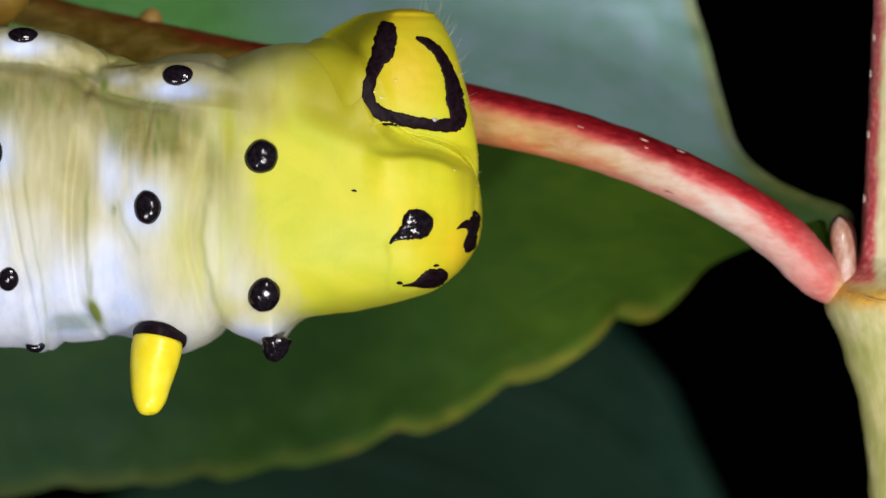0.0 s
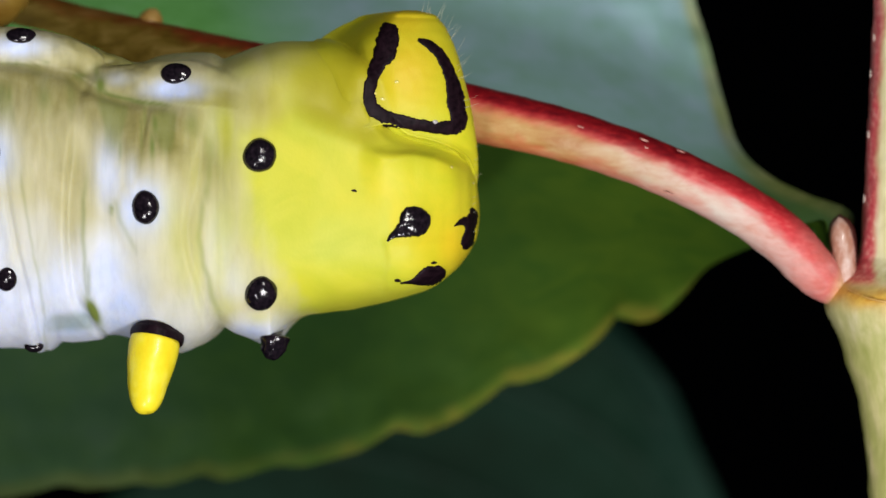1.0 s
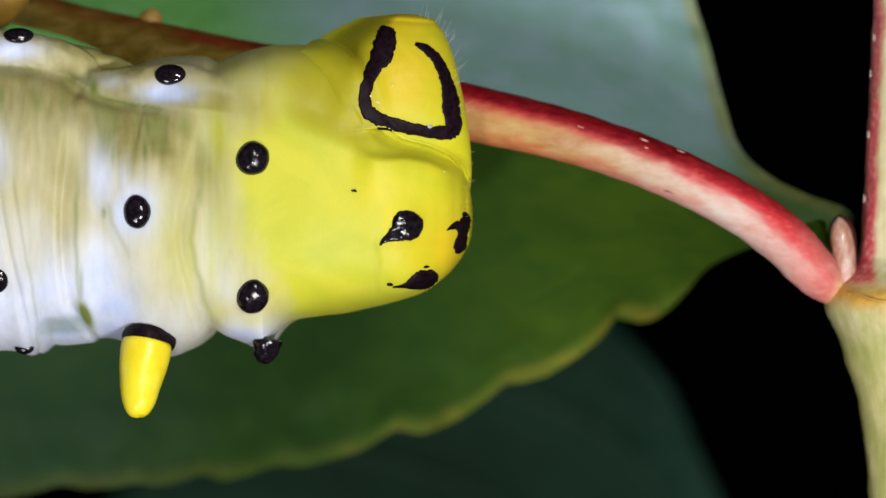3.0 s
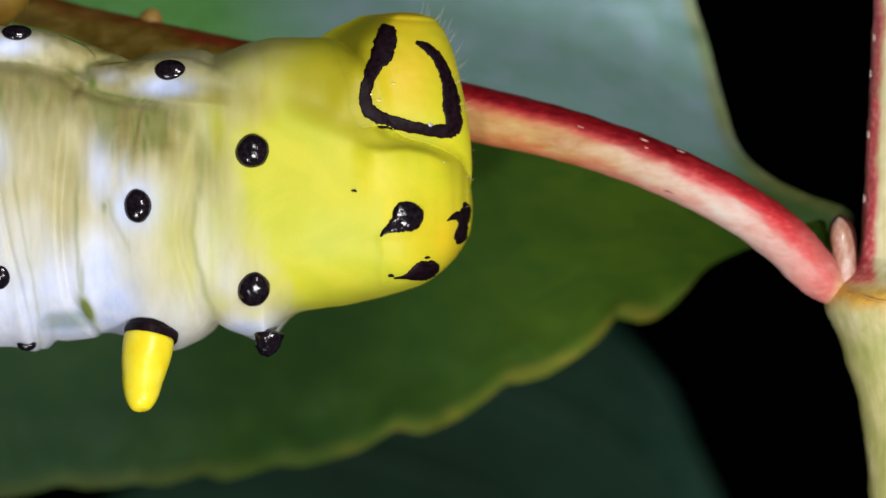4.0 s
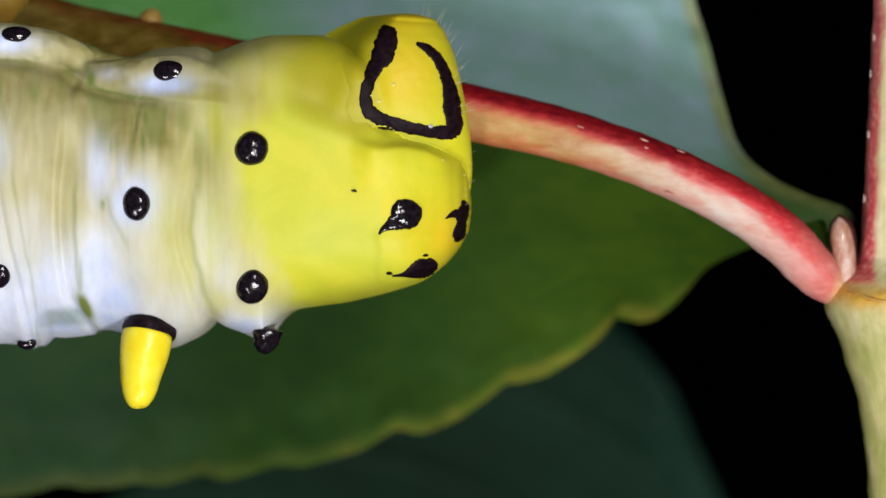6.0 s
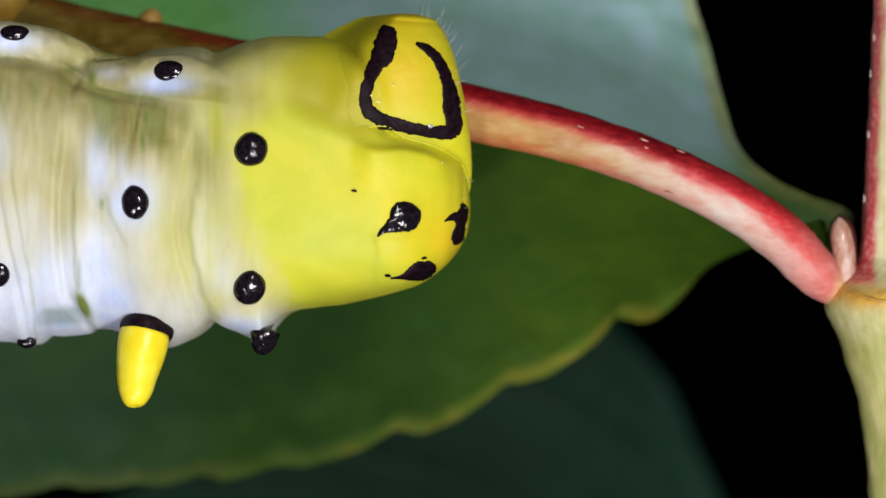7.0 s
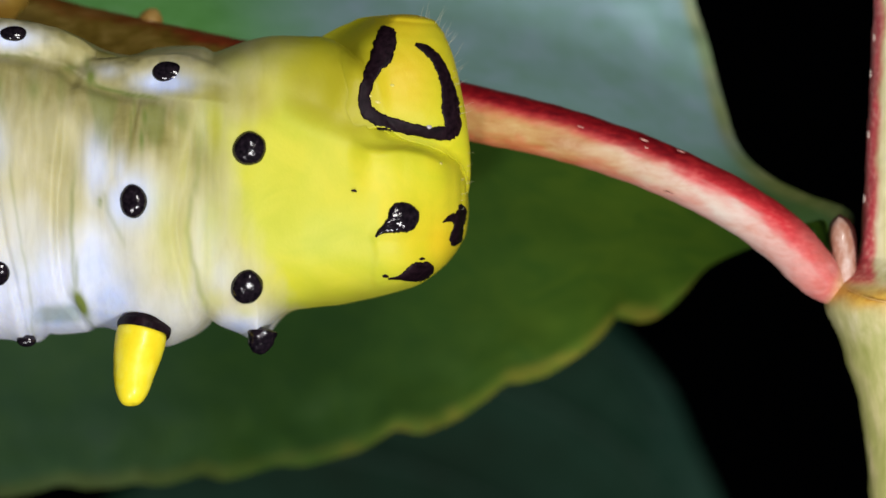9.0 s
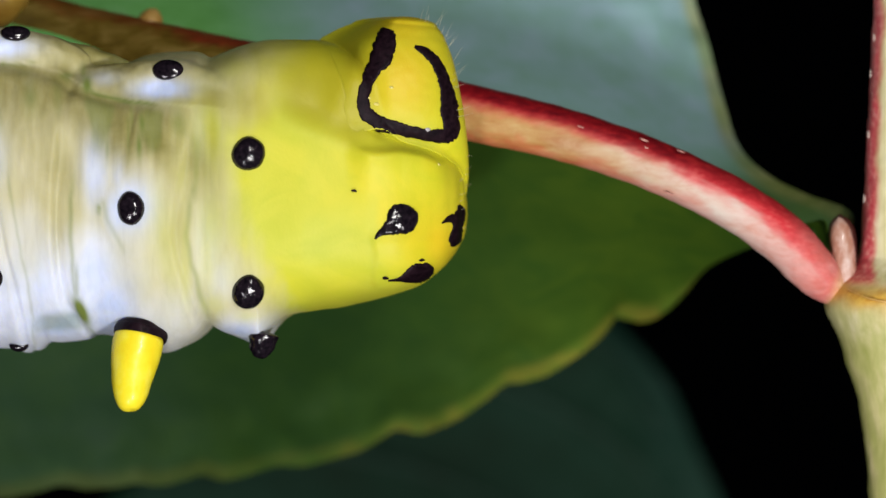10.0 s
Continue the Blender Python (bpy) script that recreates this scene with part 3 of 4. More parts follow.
def blobs(gx, gy, rows):
    return max(amp * math.exp(-((gx - x) / w) ** 2 - ((gy - y) / h) ** 2) for x, y, w, h, amp in rows)


BLOOM = [(218, 556, 46, 44, 1.0), (190, 490, 30, 80, 0.7), (196, 315, 24, 62, 0.75), (232, 372, 22, 44, 0.7), (261, 366, 46, 48, 0.85), (316, 160, 48, 19, 1.0), (215, 140, 36, 14, 0.3),
         (235, 318, 16, 40, 0.45), (41, 82, 50, 20, 1.0), (-4, 275, 36, 60, 0.7), (5, 430, 26, 80, 0.55), (16, 505, 60, 60, 0.55), (396, 440, 24, 80, 0.25), (384, 240, 13, 40, 0.35), (420, 500, 34, 40, 0.28),
         (128, 573, 52, 22, 1.1), (447, 592, 40, 14, 0.6), (105, 520, 30, 70, 0.35)]
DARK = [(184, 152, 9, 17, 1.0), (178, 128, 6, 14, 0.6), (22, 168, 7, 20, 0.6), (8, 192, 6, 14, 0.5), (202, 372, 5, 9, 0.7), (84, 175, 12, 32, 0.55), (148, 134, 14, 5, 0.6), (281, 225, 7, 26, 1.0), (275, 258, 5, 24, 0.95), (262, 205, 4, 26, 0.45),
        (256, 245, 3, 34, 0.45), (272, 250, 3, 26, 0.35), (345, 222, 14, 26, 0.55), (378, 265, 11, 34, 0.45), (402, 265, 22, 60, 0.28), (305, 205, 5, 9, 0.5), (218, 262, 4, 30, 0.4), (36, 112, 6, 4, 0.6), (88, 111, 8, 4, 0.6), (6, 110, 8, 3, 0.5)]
LIME = [(455, 125, 62, 46, 0.50), (392, 440, 20, 90, 0.38), (400, 380, 34, 110, 0.45), (322, 430, 36, 120, 0.32), (352, 470, 14, 130, 0.30), (350, 300, 34, 70, 0.30), (402, 250, 34, 80, 0.75), (405, 188, 60, 14, 0.35), (340, 184, 40, 9, 0.25), (400, 545, 24, 26, 0.28), (470, 565, 26, 12, 0.35)]


def tint(gx, gy, v):
    """Pigments of the skin, some with shade put into the colour, all round the body, by the place on the sheet."""
    n1, n2 = noise.noise(v * 0.4), noise.noise(v * 1.2)
    comb = noise.noise(Vector((v.x * 1.3, 3.0, v.z * 0.28)))
    comb2 = noise.noise(Vector((v.x * 2.6, 8.0, v.z * 0.35)))
    down = gy - CREST(gx)
    edge = gx - YELLOW_EDGE(gy) + 16 * n1 + 13 * n2 + 10 * comb2
    wide = 1 + 1.2 * ease(260, 180, gy)
    yel = 0.22 * ease(-85, -25, edge) + 0.78 * ease(-28 * wide, 52 * wide, edge)
    yel *= 1 - 0.7 * math.exp(-((gx - 470) / 55) ** 2 - ((gy - 606) / 26) ** 2)
    yel = max(yel, blobs(gx, gy, LIME) * (1 + 0.8 * n1 + 0.4 * comb))
    pale = ease(500, 410, gx)
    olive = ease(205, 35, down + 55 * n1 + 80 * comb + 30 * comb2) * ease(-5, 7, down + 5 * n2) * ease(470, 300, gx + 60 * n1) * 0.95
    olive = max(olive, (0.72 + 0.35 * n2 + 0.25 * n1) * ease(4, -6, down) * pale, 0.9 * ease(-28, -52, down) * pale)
    # less olive on the turned-back lobe top, a lighter colour against its shade
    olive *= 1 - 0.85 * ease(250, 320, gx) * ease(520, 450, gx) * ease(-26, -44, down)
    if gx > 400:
        # shade above the rear's crest, painted as olive; then duller patches
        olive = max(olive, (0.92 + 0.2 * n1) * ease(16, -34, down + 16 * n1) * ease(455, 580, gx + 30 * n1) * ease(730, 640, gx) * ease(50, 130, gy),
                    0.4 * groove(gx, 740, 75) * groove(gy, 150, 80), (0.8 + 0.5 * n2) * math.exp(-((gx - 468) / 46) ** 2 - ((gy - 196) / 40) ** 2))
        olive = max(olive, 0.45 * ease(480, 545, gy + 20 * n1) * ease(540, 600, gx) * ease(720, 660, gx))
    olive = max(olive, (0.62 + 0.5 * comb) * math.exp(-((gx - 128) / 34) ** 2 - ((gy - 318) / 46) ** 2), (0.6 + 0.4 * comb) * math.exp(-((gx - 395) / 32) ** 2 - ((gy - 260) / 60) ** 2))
    chalk = 0.95 * ease(370, 520, gy + 55 * n1 + 30 * comb) * ease(350, 170, gx)
    chalk = max(chalk, 0.55 * ease(470, 580, gy) * ease(440, 330, gx), 0.75 * ease(540, 590, gy) * ease(540, 500, gx) * ease(390, 420, gx), 0.18 * ease(430, 370, gx) * ease(350, 450, gy) * ease(350, 380, gx))
    bloom = blobs(gx, gy, BLOOM) * (1 + 0.5 * n1 + 0.3 * comb2)
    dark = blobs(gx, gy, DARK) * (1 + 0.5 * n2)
    # fold lines in olive-green, which also carries their shade in the colour
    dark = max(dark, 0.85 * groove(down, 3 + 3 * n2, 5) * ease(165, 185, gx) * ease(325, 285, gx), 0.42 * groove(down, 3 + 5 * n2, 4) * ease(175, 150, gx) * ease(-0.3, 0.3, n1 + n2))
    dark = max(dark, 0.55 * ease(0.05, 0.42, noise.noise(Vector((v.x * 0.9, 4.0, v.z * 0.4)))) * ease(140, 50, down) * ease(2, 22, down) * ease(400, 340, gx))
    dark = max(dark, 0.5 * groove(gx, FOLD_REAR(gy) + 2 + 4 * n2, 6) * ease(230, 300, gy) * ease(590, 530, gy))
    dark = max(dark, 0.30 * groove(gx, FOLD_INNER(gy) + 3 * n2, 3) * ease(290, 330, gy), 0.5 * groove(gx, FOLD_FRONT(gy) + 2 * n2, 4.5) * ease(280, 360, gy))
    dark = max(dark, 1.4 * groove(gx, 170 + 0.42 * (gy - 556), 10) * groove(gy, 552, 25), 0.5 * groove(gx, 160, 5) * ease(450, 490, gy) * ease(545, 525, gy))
    # bluish band in the low fold: its shade put into the colour
    fold_shade = ease(66, 112, gx) * ease(176, 162, gx) * ease(548, 566, gy + 0.12 * (gx - 125) + 6 * n2) * ease(594, 578, gy + 4 * n2)
    dark, bloom = max(dark, 0.52 * fold_shade), max(bloom, fold_shade)
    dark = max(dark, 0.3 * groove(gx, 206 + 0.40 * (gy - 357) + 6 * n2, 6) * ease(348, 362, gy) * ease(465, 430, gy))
    warm = max(0.6 * math.exp(-((gx - 808) / 40) ** 2 - ((gy - 440) / 48) ** 2), 0.55 * groove(gx, 735, 50) * ease(130, 30, gy), 0.55 * groove(gx, 735, 60) * groove(gy, 140, 75), 0.3 * groove(gx, 770, 60) * groove(gy, 430, 60))
    green = (0.85 + 0.5 * n1) * ease(505, 575, gx) * ease(704, 682, gx + 8 * n2) * ease(330, 420, gy + 25 * n1)
    green = max(green, ease(510, 430, gx), (0.7 + 0.4 * n1) * ease(690, 560, gx + 40 * n1), (0.7 + 0.5 * n1) * ease(450, 480, gy) * ease(500, 540, gx) * ease(750, 690, gx), 0.55 * ease(665, 700, gx) * ease(430, 460, gy) * ease(780, 740, gx + 20 * n1), 0.5 * ease(300, 260, gy) * ease(820, 780, gx) * ease(200, 240, gy))
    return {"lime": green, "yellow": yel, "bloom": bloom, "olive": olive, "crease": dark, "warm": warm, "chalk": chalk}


# lobes along the flank: stations (gx, gy, depth, radius)
LOBE_B = [(165, 138, -2.9, 8), (182, 138, -3.4, 18), (210, 141, -3.85, 26), (252, 145, -4.1, 33), (310, 146, -4.25, 38), (350, 148, -4.1, 38), (378, 153, -4.05, 35), (396, 160, -3.95, 33), (415, 170, -3.85, 29), (435, 182, -3.9, 23), (460, 193, -4.0, 13), (485, 199, -4.2, 2)]
LOBE_A = [(-300, 78, -4.2, 33), (-60, 78, -4.2, 33), (40, 80, -4.25, 33), (100, 88, -4.1, 31), (140, 101, -3.9, 29), (175, 112, -3.4, 25), (195, 116, -3.0, 10)]
TONGUE = [(60, 92, -2.6, 20), (120, 100, -2.9, 24), (165, 108, -3.2, 24), (195, 112, -3.3, 18), (218, 113, -3.2, 11), (236, 114, -3.1, 5), (243, 115, -3.1, 1)]


def caterpillar():
    root = thing("caterpillar", "pale waxy caterpillar, yellow rear, black tubercles, clinging to the twig", "caterpillar", at(300, 110, 0))
    lobe_a, lobe_b = rope(LOBE_A, 64, 120, 0.07, 2.0)[:2], rope(LOBE_B, 64, 120, 0.07, 2.0)[:2]
    soft = lambda gx, gy: 0.45 + 0.9 * ease(300, 390, gx) + 0.5 * groove(gx, 190, 30)

    # the body: folded pale segments in front, the yellow rear with the tail plate behind
    def push(x, y, z):
        gx, gy = 784 + x * 40, 441 - z * 40
        flat = ease(-1.0, -2.5, y)
        low = CREST(gx)
        d = 0.07 * noise.noise(Vector((x * 0.35, y * 0.35, z * 0.35)))
        if gx < 520:
            # folds between the segments, each with a ridge before it
            a, b, c = gx - FOLD_INNER(gy), gx - FOLD_FRONT(gy), gx - FOLD_REAR(gy)
            d += (-0.09 * groove(a, 2, 5) + 0.02 * groove(a, -10, 8)) * ease(250, 330, gy)
            d += (-0.27 * math.exp(-abs(b / (5 if b < 0 else 14)) ** 1.5) + 0.035 * groove(b, -11, 6)) * ease(215, 320, gy) * (1 - 0.65 * ease(500, 545, gy))
            d -= 0.22 * groove(b, 0, 13) * ease(235, 160, gy) * ease(105, 135, gy)
            d += (-0.13 * math.exp(-abs(c / (7 if c < 0 else 16)) ** 1.5) + 0.015 * groove(c, -13, 7)) * (0.15 + 0.85 * ease(230, 310, gy))
            d -= 0.13 * groove(gy, 570, 22) * ease(70, 120, gx) * ease(195, 160, gx) * flat
            d -= 0.14 * groove(gx, 170 + 0.42 * (gy - 556), 12) * groove(gy, 552, 24) * flat
            d -= 0.15 * groove(gy, low + 9, 12) * ease(350, 290, gx)
            d -= 0.14 * groove(gx, 281 - 0.15 * (gy - 225), 6) * groove(gy, 235, 40) * flat
            d -= 0.04 * groove(gx, 208 + 0.40 * (gy - 357), 8) * ease(330, 362, gy) * ease(480, 430, gy) * flat
            d -= 0.12 * groove(gx, 188, 26) * groove(gy, 330, 70)
            d += 0.20 * groove(gx, 280, 55) * groove(gy, 600, 45)
            d += wrinkle(x, y, z, (0.012 + 0.075 * ease(400, 280, gy) * ease(low, low + 60, gy)) * ease(430, 340, gx))
        d += 1.65 * math.exp(-abs((gx - 489) / (50 if gx < 489 else 30)) ** 1.25 - abs((gy - 584) / 42) ** 1.5)
        lip = gy - RIDGE(gx) - 16
        d += 0.40 * math.exp(-(lip / (15 if lip < 0 else 42)) ** 2) * ease(640, 690, gx) * ease(850, 790, gx)
        d += 0.08 * ease(683, 698, gx + 6 * noise.noise(Vector((z, 0, 0)))) * ease(418, 440, gy) * ease(535, 505, gy)
        return d

    trunk = lathe([(-300, 612, 50, -6.6, 6), (-120, 612, 50, -6.6, 6), (0, 615, 52, -6.6, 6), (50, 616, 51, -6.6, 6), (78, 622, 53, -6.6, 6), (96, 618, 60, -6.6, 6), (108, 608, 65, -6.6, 6), (116, 604, 67, -6.6, 6), (122, 605, 69, -6.6, 6),
                   (150, 605, 76, -6.58, 6), (172, 603, 85, -6.53, 6), (195, 598, 97, -6.48, 6), (208, 593, 103, -6.45, 6), (232, 594, 110, -6.42, 6), (262, 602, 113, -6.4, 6), (290, 616, 103, -6.4, 6), (320, 622, 98, -6.38, 6), (350, 613, 97, -6.35, 6),
                   (375, 600, 98, -6.3, 6), (388, 588, 100, -6.25, 5.9), (395, 582, 103, -6.22, 5.9), (402, 577, 107, -6.2, 5.9), (408, 577, 109, -6.2, 5.9), (416, 578, 107, -6.18, 5.9), (426, 578, 103, -6.18, 5.9), (440, 576, 98, -6.16, 5.8), (458, 573, 91, -6.12, 5.8),
                   (480, 570, 85, -6.1, 5.8), (505, 566, 80, -6.05, 5.7), (540, 558, 79, -6.0, 5.5), (575, 556, 80, -5.95, 5.4), (600, 553, 83, -5.9, 5.3), (622, 551, 92, -5.85, 5.2), (655, 545, 120, -5.74, 5.0), (695, 537, 165, -5.62, 4.8), (735, 525, 222, -5.4, 4.5),
                   (762, 514, 234, -5.12, 4.2), (790, 496, 246, -4.7, 3.8), (820, 468, 272, -3.95, 3.2), (840, 438, 306, -2.95, 2.4), (850, 415, 342, -1.8, 1.5), (853, 395, 372, -0.5, 0.5)], 250, 470, push, lambda gx: 2.45 + 1.05 * ease(300, 420, gx))
    trunk = (swell(swell(trunk[0], lobe_a, soft), lobe_b, soft), trunk[1])

    # near clasper
    def push(x, y, z):
        return 0.05 * noise.noise(Vector((x * 0.5, y * 0.5, z * 0.5))) + 0.015 * noise.noise(Vector((x * 2.5, y, z * 2.5)))

    clasp_body = lathe([(23, 738, 694, -3.0, -2.2), (27, 758, 656, -3.5, -1.5), (40, 776, 618, -4.0, -1.1), (62, 791, 578, -4.5, -0.9), (100, 808, 540, -5.0, -0.7),
                        (150, 822, 512, -5.3, -0.6), (200, 832, 510, -5.2, -0.6), (235, 839, 535, -4.75, -0.6), (262, 844, 560, -4.05, -0.6), (282, 846, 592, -3.2, -0.6),
                        (305, 846, 618, -2.5, -0.6), (330, 842, 650, -1.9, -0.8), (350, 830, 665, -1.6, -1.0)], 220, 170, push, lambda gy: 2.2, True, 0.82)
    reach = lambda gx, gy: 0.25 + 3.2 * ease(735, 620, gx + 0.5 * (gy - 180))
    # the two are fitted to each other as they lie in mid-stir
    pivot = Matrix.Translation(at(700, 160))
    mid = Matrix.Translation((0.33 * MM, 0, -0.42 * MM)) @ pivot @ Matrix.Rotation(radians(3.5), 4, "Y") @ pivot.inverted()
    clasp_mid = ([mid @ v for v in clasp_body[0]], clasp_body[1])
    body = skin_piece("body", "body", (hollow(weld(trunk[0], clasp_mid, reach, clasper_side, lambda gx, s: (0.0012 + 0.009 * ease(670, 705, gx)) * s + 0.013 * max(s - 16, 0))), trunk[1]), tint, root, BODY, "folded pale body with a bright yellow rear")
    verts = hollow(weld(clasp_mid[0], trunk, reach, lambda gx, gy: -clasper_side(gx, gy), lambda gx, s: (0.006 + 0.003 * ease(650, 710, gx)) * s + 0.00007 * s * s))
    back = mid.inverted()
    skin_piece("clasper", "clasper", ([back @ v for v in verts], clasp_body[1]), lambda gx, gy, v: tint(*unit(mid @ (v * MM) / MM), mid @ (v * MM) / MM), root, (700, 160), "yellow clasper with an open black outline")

    # fold between the flank lobes
    drab = lambda gx, gy, v: {"olive": 1.0, "crease": 0.25 + 0.3 * noise.noise(v * 0.7), "yellow": 0.8 * ease(425, 500, gx + 20 * noise.noise(v))}
    tongue = rope(TONGUE, 36, 60, 0.05, 6.0)[:2]
    skin_piece("skin_fold", "lobe_a", tongue, drab, root, (160, 105), "tapering end of the pale flank lobe")

    # warts
    WARTS["lobe_a"] = [spot("body", 41, 61, 50, 30, 0.5)]
    WARTS["lobe_b"] = [spot("body", 315, 133, 54, 38, 0.5)]
    WARTS["front"] = [spot("body", 15, 495, 36, 46, 0.6, 15), spot("body", -10, 270, 30, 48, 0.6), spot("body", 62, 614, 34, 20, 0.9, lift=(0, -0.2, -1))]
    WARTS["horned"] = [spot("body", 261, 367, 46, 58, 0.6)]
    WARTS["rear"] = [spot("body", 462, 277, 57, 58, 0.65), spot("body", 467, 523, 57, 62, 0.65)]
    d = on_skin("body", 488, 594)[0].y + 0.35
    verts, faces, where = rope([(492, 592, d, 18), (491, 595, d, 25), (490, 601, d, 27), (489, 611, d, 25.5), (487, 622, d, 22), (486, 632, d, 16), (486, 638, d, 9), (486, 641, d, 1)], 36, 30, 0.10, 2.0)
    part("tubercle", (verts, outward(verts, faces), {}), BLACK, body, "blunt black cap of a pointed wart", at(490, 600, d))

    # horn
    horn_line = [(281, 600, -3.95, 42), (278, 612, -4.05, 44), (273, 640, -4.25, 42), (267, 680, -4.55, 35), (264, 706, -4.75, 29), (262, 722, -4.87, 22), (261, 731, -4.94, 14), (261, 735, -4.97, 2)]
    verts, faces, where = rope(horn_line, 44, 60, 0.025, 3.0)
    horn = part("horn", (verts, outward(verts, faces), {}), HORN, root, "blunt bright yellow horn", at(279, 590, -4))
    PIECES["horn"] = (horn, None)
    verts, faces, where = rope([(285.5, 585, -3.84, 36), (285, 587, -3.86, 42), (284.4, 590, -3.88, 45.5), (283.2, 595, -3.92, 47), (282, 601, -3.97, 47), (281.4, 604, -3.99, 46), (281.2, 605, -4.0, 43)], 60, 40, 0.06, 5.0)
    part("collar", (verts, outward(verts, faces), {}), MARK, horn, "black collar of the horn", at(279, 590, -4))

    # markings
    stroke("clasper", [(688, 40, 11), (686, 48, 16), (682, 75, 20), (674, 98, 18), (664, 117, 13), (656, 140, 11), (651, 165, 11), (657, 188, 12), (678, 203, 12), (705, 211, 12),
                       (735, 217, 11), (770, 222, 10), (795, 221, 12), (812, 216, 14)], "outline", 0.03, 0.22, 150, "black outline on the clasper", 1.0)
    stroke("clasper", [(815, 226, 7), (812, 205, 14), (806, 178, 15), (801, 150, 13), (793, 125, 11), (782, 102, 10), (768, 84, 9), (752, 73, 7), (736, 67, 3)], "outline", 0.03, 0.2, 110,
           "black outline on the clasper", 7.0)
    spot("body", 740, 397, 58, 52, 0.34, 8, "marking", "glossy black mark with a tail", pit=0.07)
    stroke("body", [(690, 432, 2), (695, 425, 4), (703, 419, 7), (712, 414, 12), (722, 410, 17), (734, 406, 17)], "marking", 0.11, 0.3, 36, "", 3.0, BLACK)
    stroke("body", [(838, 374, 3), (842, 384, 8), (838, 398, 12), (835, 415, 10), (832, 430, 11), (827, 442, 7), (823, 446, 1)], "marking", 0.07, 0.3, 50, "", 4.0)
    stroke("body", [(808, 406, 1), (816, 401, 4), (828, 397, 8), (838, 395, 8)], "marking", 0.06, 0.3, 24, "", 4.5)
    stroke("body", [(712, 506, 1.5), (730, 504, 3.5), (745, 500, 10), (760, 495, 16), (774, 490, 16), (786, 486, 11), (792, 484, 2)], "marking", 0.08, 0.2, 50, "", 5.0)
    stroke("body", [(702, 501, 2), (708, 501, 3), (713, 502, 1)], "marking", 0.04, 0.2, 12, "", 6.0)
    stroke("body", [(767, 471, 1), (772, 470, 2.5), (777, 470, 1)], "marking", 0.04, 0.2, 12, "", 6.0)
    # added fixed dot, no marking of the skin: it stays as the body moves
    stroke("body", [(622, 337, 0.8), (625, 338, 2), (628, 338, 2), (631, 340, 0.8)], "fleck", 0.06, 0.3, 12, "tiny black fleck", 6.5, None, root)

    # glassy pores
    for key, gx, gy, w, h in (("clasper", 700, 142, 9, 6), ("clasper", 676, 173, 13, 7), ("clasper", 769, 213, 15, 12), ("clasper", 662, 163, 8, 7), ("body", 805, 301, 9, 7)):
        spot(key, gx, gy, 0.8 * w, 0.8 * h, 0.4, 10, "pore", "small glassy pore", mat=BEAD if w == 15 else PORE)

    # proleg gripping the twig
    verts, faces, where = rope([(-80, -30, 0.6, 20), (-60, -22, 0.6, 48), (-30, -8, 0.6, 60), (8, -2, 0.6, 54), (28, 2, 0.8, 36), (36, 6, 1.0, 14), (40, 8, 1.0, 1)], 32, 30, 0.05)
    part("proleg", (verts, outward(verts, faces), {}), PROLEG, root, "yellow-orange proleg", at(-30, 0, 1))

    # bristles on the clasper and tail plate
    def bristle(key, gx, gy, way, size):
        p, n = on_skin(key, gx, gy)
        d = Vector(way).normalized()
        side = d.cross(Vector((0, 1, 0))).normalized()
        rings = []
        for i in range(6):
            u = i / 5
            c = p + d * size * u + Vector((0, -0.1, 0.12 * size)) * u * u
            r = 0.010 * (1 - 0.85 * u)
            rings.append([(c + (side * math.cos(f) + Vector((0, 1, 0)) * math.sin(f)) * r) * MM for f in (0, 2.1, 4.2)])
        verts, faces = sleeve(rings)
        part("bristle", (verts, outward(verts, faces), {}), HAIR, PIECES[key][0])

    rnd = random.Random(5)
    for _ in range(28):
        gy = 20 + 170 * rnd.random() ** 1.3
        gx = np.interp(gy, [18, 24, 36, 60, 100, 150, 200], [742, 768, 788, 802, 813, 823, 832]) - rnd.uniform(1, 12)
        u = (gy - 20) / 170
        bristle("clasper", gx, gy, (0.35 + u + rnd.uniform(-0.3, 0.3), rnd.uniform(-0.5, 0.1), 1.0 - 0.8 * u + rnd.uniform(-0.3, 0.3)), rnd.uniform(0.3, 0.85))
    for _ in range(12):
        gy = rnd.uniform(250, 420)
        bristle("body" if gy > 320 else "clasper", 840, gy, (1, rnd.uniform(-0.6, 0), rnd.uniform(-0.2, 0.5)), rnd.uniform(0.2, 0.4))


green_stem()
red_twig()
axil_bud()
leaf_behind_twig()
far_leaf()
caterpillar()


# ---- how the caterpillar stirs: seconds, shift across and up in millimetres, turn in degrees about a pivot ----
def ways(home, base, pivot, rows):
    """Poses in the caterpillar's space of a part whose pose at rest there is home."""
    p = Matrix.Translation(at(*pivot) - base)
    rest = [0.72 * a + 0.28 * b for a, b in zip(rows[-3], rows[-2])]
    rows = [*rows[:-2], (9.3, *rest[1:]), *rows[-2:]]
    return [(t, Matrix.Translation((dx * MM, 0, dz * MM)) @ p @ Matrix.Rotation(radians(-turn), 4, "Y") @ p.inverted() @ home) for t, dx, dz, turn in rows]


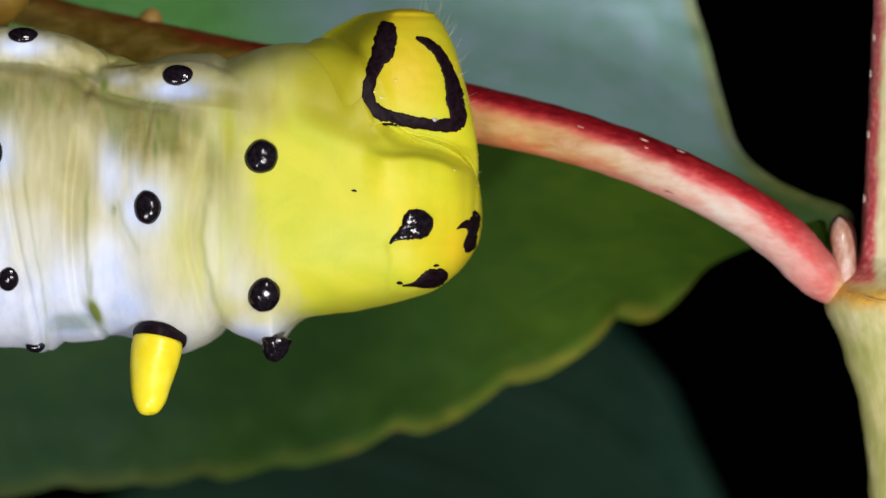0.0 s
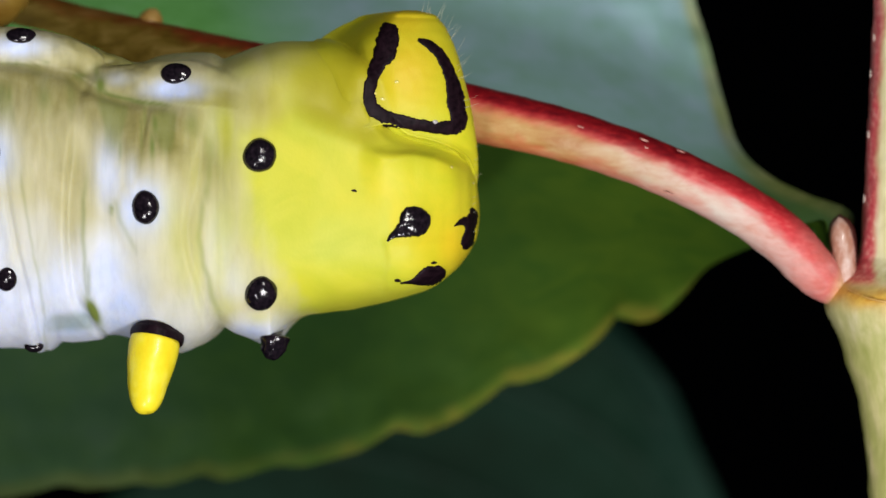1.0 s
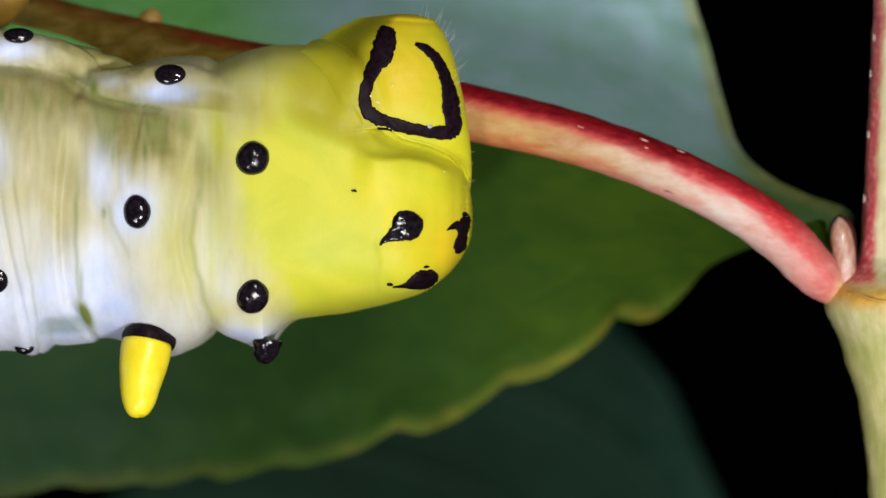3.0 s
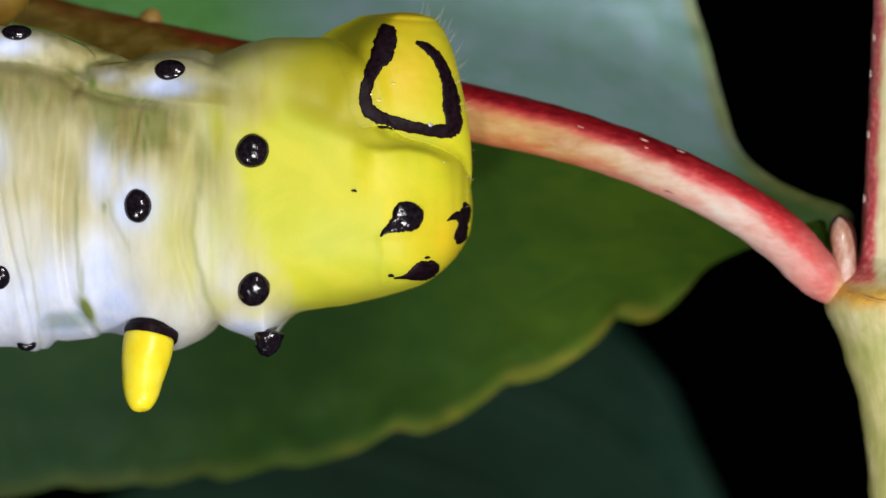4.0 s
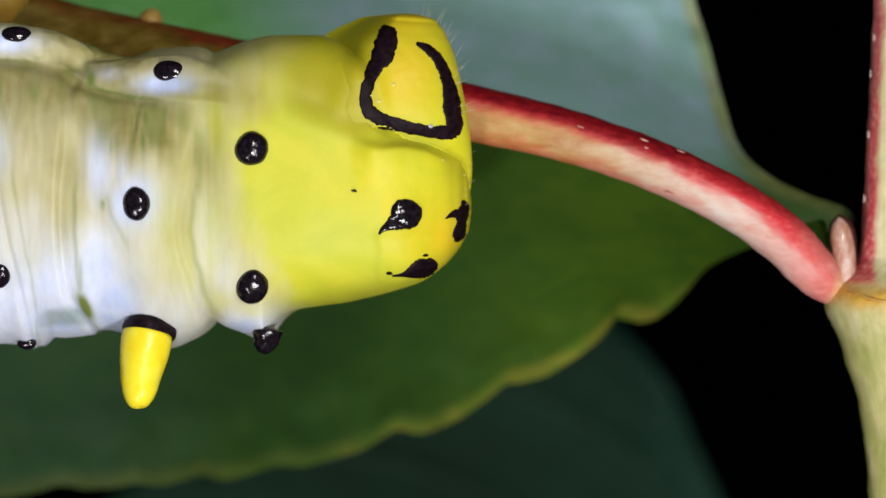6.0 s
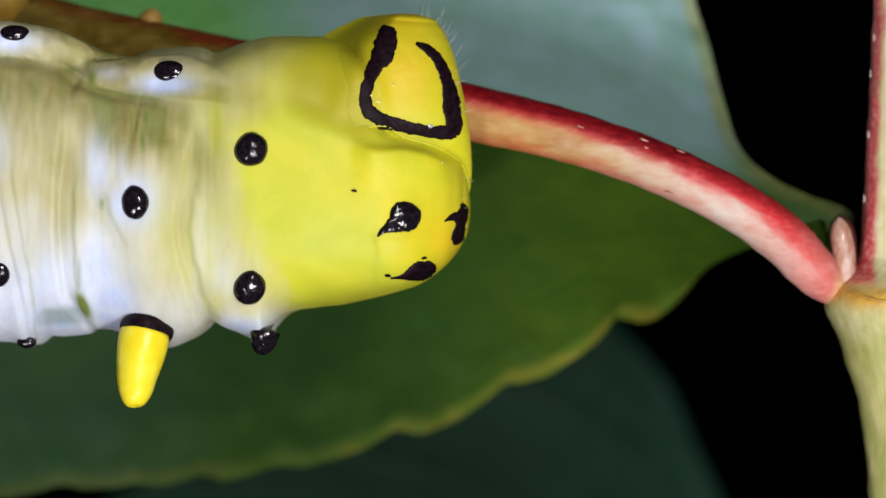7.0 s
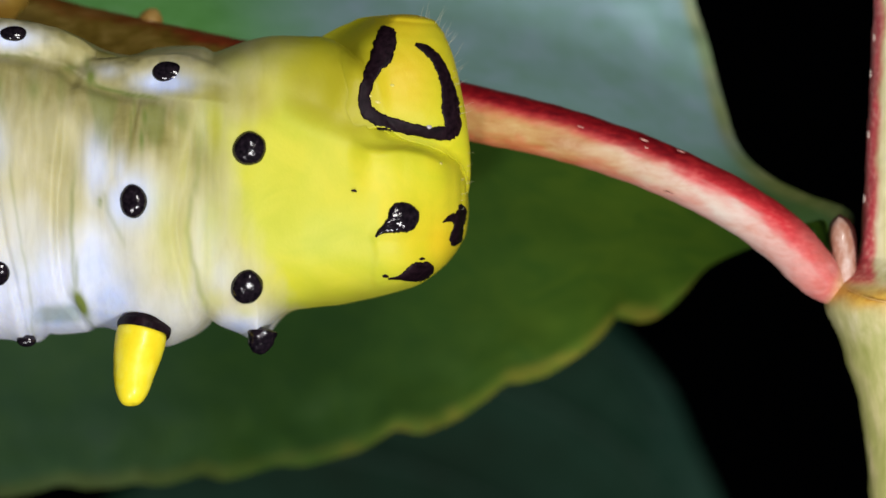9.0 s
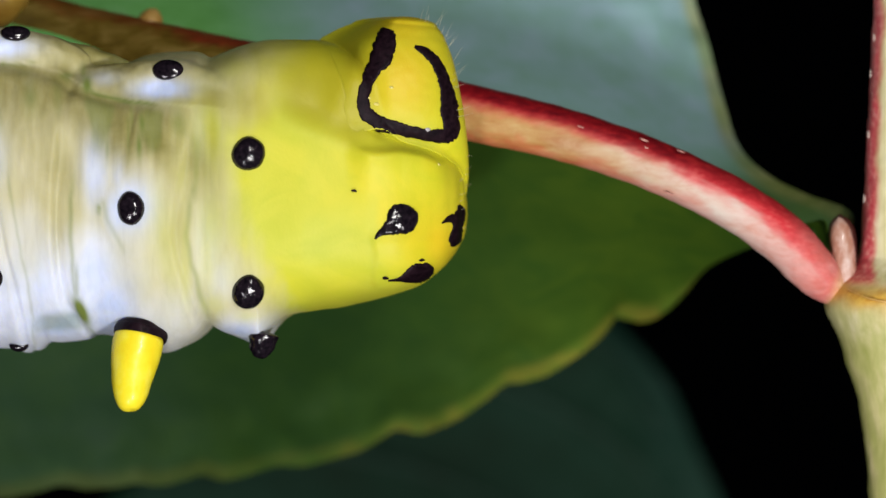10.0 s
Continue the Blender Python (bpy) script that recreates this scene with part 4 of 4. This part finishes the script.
def motions():
    body, _ = PIECES["body"]
    base = body.parent.matrix_basis.translation.copy()
    still_body = body.matrix_basis.copy()
    body_rows = ways(still_body, base, BODY, [
        (0, 0.000, 0.000, 0), (0.5, -0.011, 0.144, 0.53), (1, -0.120, 0.058, 0.43), (1.5, -0.376, -0.075, -0.54),
        (2, -0.372, -0.136, 0.04), (2.5, -0.434, -0.174, 0.02), (4, -0.433, 0.203, 0.98), (4.5, -0.416, 0.266, 0.52),
        (5, -0.447, 0.357, 0.52), (5.5, -0.479, 0.340, 1.08), (7, -0.529, 0.290, 0.24), (7.5, -0.554, 0.323, 0.22),
        (8, -0.565, 0.318, 0.55), (8.5, -0.568, 0.366, 0.35), (9, -0.596, 0.319, -0.22), (9.5, -0.659, 0.117, -0.03),
        (10, -0.662, 0.115, 0.84),
    ])
    walk(body, body_rows)

    def stir(key, pivot, rows):
        """Moves a piece of skin of its own, and the warts that go the same way."""
        if key in PIECES:
            ob = PIECES[key][0]
            walk(ob, ways(ob.matrix_basis.copy(), base, pivot, rows))
        for wart in WARTS.get(key, []):
            way = ways(still_body @ wart.matrix_basis, base, pivot, rows)
            walk(wart, [(t, b.inverted() @ m) for (t, m), (_, b) in zip(way, body_rows)])

    stir("rear", (600, 400), [
        (0, 0.000, 0.000, 0), (0.5, 0.010, 0.158, 0.19), (1, -0.101, 0.024, -0.55), (1.5, -0.404, -0.137, -1.44),
        (2, -0.377, -0.162, -0.90), (2.5, -0.432, -0.226, -1.24), (4, -0.414, 0.209, -0.55), (4.5, -0.377, 0.243, -0.92),
        (5, -0.423, 0.326, -1.08), (5.5, -0.432, 0.338, -0.55), (7, -0.533, 0.210, -1.82), (7.5, -0.561, 0.258, -1.64),
        (8, -0.561, 0.279, -1.28), (8.5, -0.580, 0.333, -1.27), (9, -0.625, 0.228, -2.16), (9.5, -0.672, 0.036, -1.98),
        (10, -0.616, 0.058, -1.26),
    ])
    stir("horned", (261, 367), [
        (0, 0.000, 0.000, 0), (0.5, 0.037, 0.111, 0), (1, -0.086, 0.000, 0), (1.5, -0.368, -0.074, 0),
        (2, -0.380, -0.184, 0), (2.5, -0.454, -0.246, 0), (4, -0.417, 0.061, 0), (4.5, -0.417, 0.111, 0),
        (5, -0.442, 0.221, 0), (5.5, -0.454, 0.148, 0), (7, -0.528, 0.209, 0), (7.5, -0.565, 0.221, 0),
        (8, -0.565, 0.184, 0), (8.5, -0.589, 0.258, 0), (9, -0.602, 0.258, 0), (9.5, -0.674, 0.037, 0),
        (10, -0.711, -0.037, 0),
    ])
    stir("horn", (279, 600), [
        (0, 0.000, 0.000, 0), (0.5, 0.026, 0.106, 0.27), (1, -0.115, 0.037, -0.49), (1.5, -0.459, -0.021, -1.31),
        (2, -0.402, -0.154, 0.59), (2.5, -0.505, -0.173, 0.15), (4, -0.367, 0.143, 0.43), (4.5, -0.400, 0.217, 0.15),
        (5, -0.454, 0.335, 0.07), (5.5, -0.422, 0.274, 0.35), (7, -0.569, 0.321, -0.77), (7.5, -0.605, 0.345, -1.12),
        (8, -0.590, 0.321, -0.94), (8.5, -0.616, 0.377, -0.86), (9, -0.683, 0.387, -1.63), (9.5, -0.792, 0.185, -0.40),
        (10, -0.819, 0.149, 0.02),
    ])
    stir("front", (40, 340), [
        (0, 0.000, 0.000, 0), (0.5, 0.022, 0.059, 0.20), (1, -0.089, -0.003, 0.24), (1.5, -0.310, -0.003, -0.66),
        (2, -0.325, -0.122, -1.00), (2.5, -0.399, -0.104, -1.00), (4, -0.340, 0.078, -0.33), (4.5, -0.337, 0.130, -0.48),
        (5, -0.355, 0.210, -0.09), (5.5, -0.343, 0.124, -0.09), (7, -0.394, 0.183, 0.09), (7.5, -0.410, 0.218, 0.27),
        (8, -0.370, 0.158, 0.03), (8.5, -0.424, 0.203, 0.47), (9, -0.422, 0.230, 0.28), (9.5, -0.583, 0.117, -1.00),
        (10, -0.602, 0.043, -1.00),
    ])
    stir("clasper", (700, 160), [
        (0, 0.000, 0.000, 0), (0.5, 0.068, 0.009, -0.55), (1, 0.049, -0.071, -0.95), (1.5, -0.093, -0.126, -1.80),
        (2, -0.112, -0.184, -2.36), (2.5, -0.136, -0.235, -2.67), (4, -0.112, -0.139, -2.87), (4.5, -0.087, -0.178, -3.14),
        (5, -0.093, -0.191, -3.07), (5.5, -0.093, -0.191, -3.07), (7, -0.106, -0.192, -3.04), (7.5, -0.118, -0.209, -3.15),
        (8, -0.118, -0.223, -3.01), (8.5, -0.143, -0.220, -3.63), (9, -0.149, -0.218, -3.34), (9.5, -0.161, -0.314, -3.49),
        (10, -0.192, -0.312, -3.99),
    ])
    stir("lobe_b", (315, 133), [
        (0, 0.000, 0.000, 0), (0.5, 0.000, 0.112, 0), (1, -0.074, 0.073, 0), (1.5, -0.261, 0.000, 0),
        (2, -0.279, -0.039, 0), (2.5, -0.334, -0.039, 0), (4, -0.334, 0.224, 0), (4.5, -0.316, 0.260, 0),
        (5, -0.334, 0.335, 0), (5.5, -0.391, 0.224, 0), (7, -0.372, 0.185, 0), (7.5, -0.372, 0.260, 0),
        (8, -0.428, 0.185, 0), (8.5, -0.409, 0.278, 0), (9, -0.446, 0.148, 0), (9.5, -0.428, 0.166, 0),
        (10, -0.428, 0.224, 0),
    ])
    stir("lobe_a", (41, 61), [
        (0, 0.000, 0.000, 0), (0.5, 0.019, 0.075, 0), (1, -0.091, -0.018, 0), (1.5, -0.203, 0.018, 0),
        (2, -0.111, -0.036, 0), (2.5, -0.166, -0.055, 0), (4, -0.278, 0.112, 0), (4.5, -0.242, 0.094, 0),
        (5, -0.296, 0.187, 0), (5.5, -0.260, 0.057, 0), (7, -0.354, 0.094, 0), (7.5, -0.372, 0.112, 0),
        (8, -0.315, 0.038, 0), (8.5, -0.390, 0.094, 0), (9, -0.372, 0.075, 0), (9.5, -0.390, 0.057, 0),
        (10, -0.334, 0.075, 0),
    ])


motions()
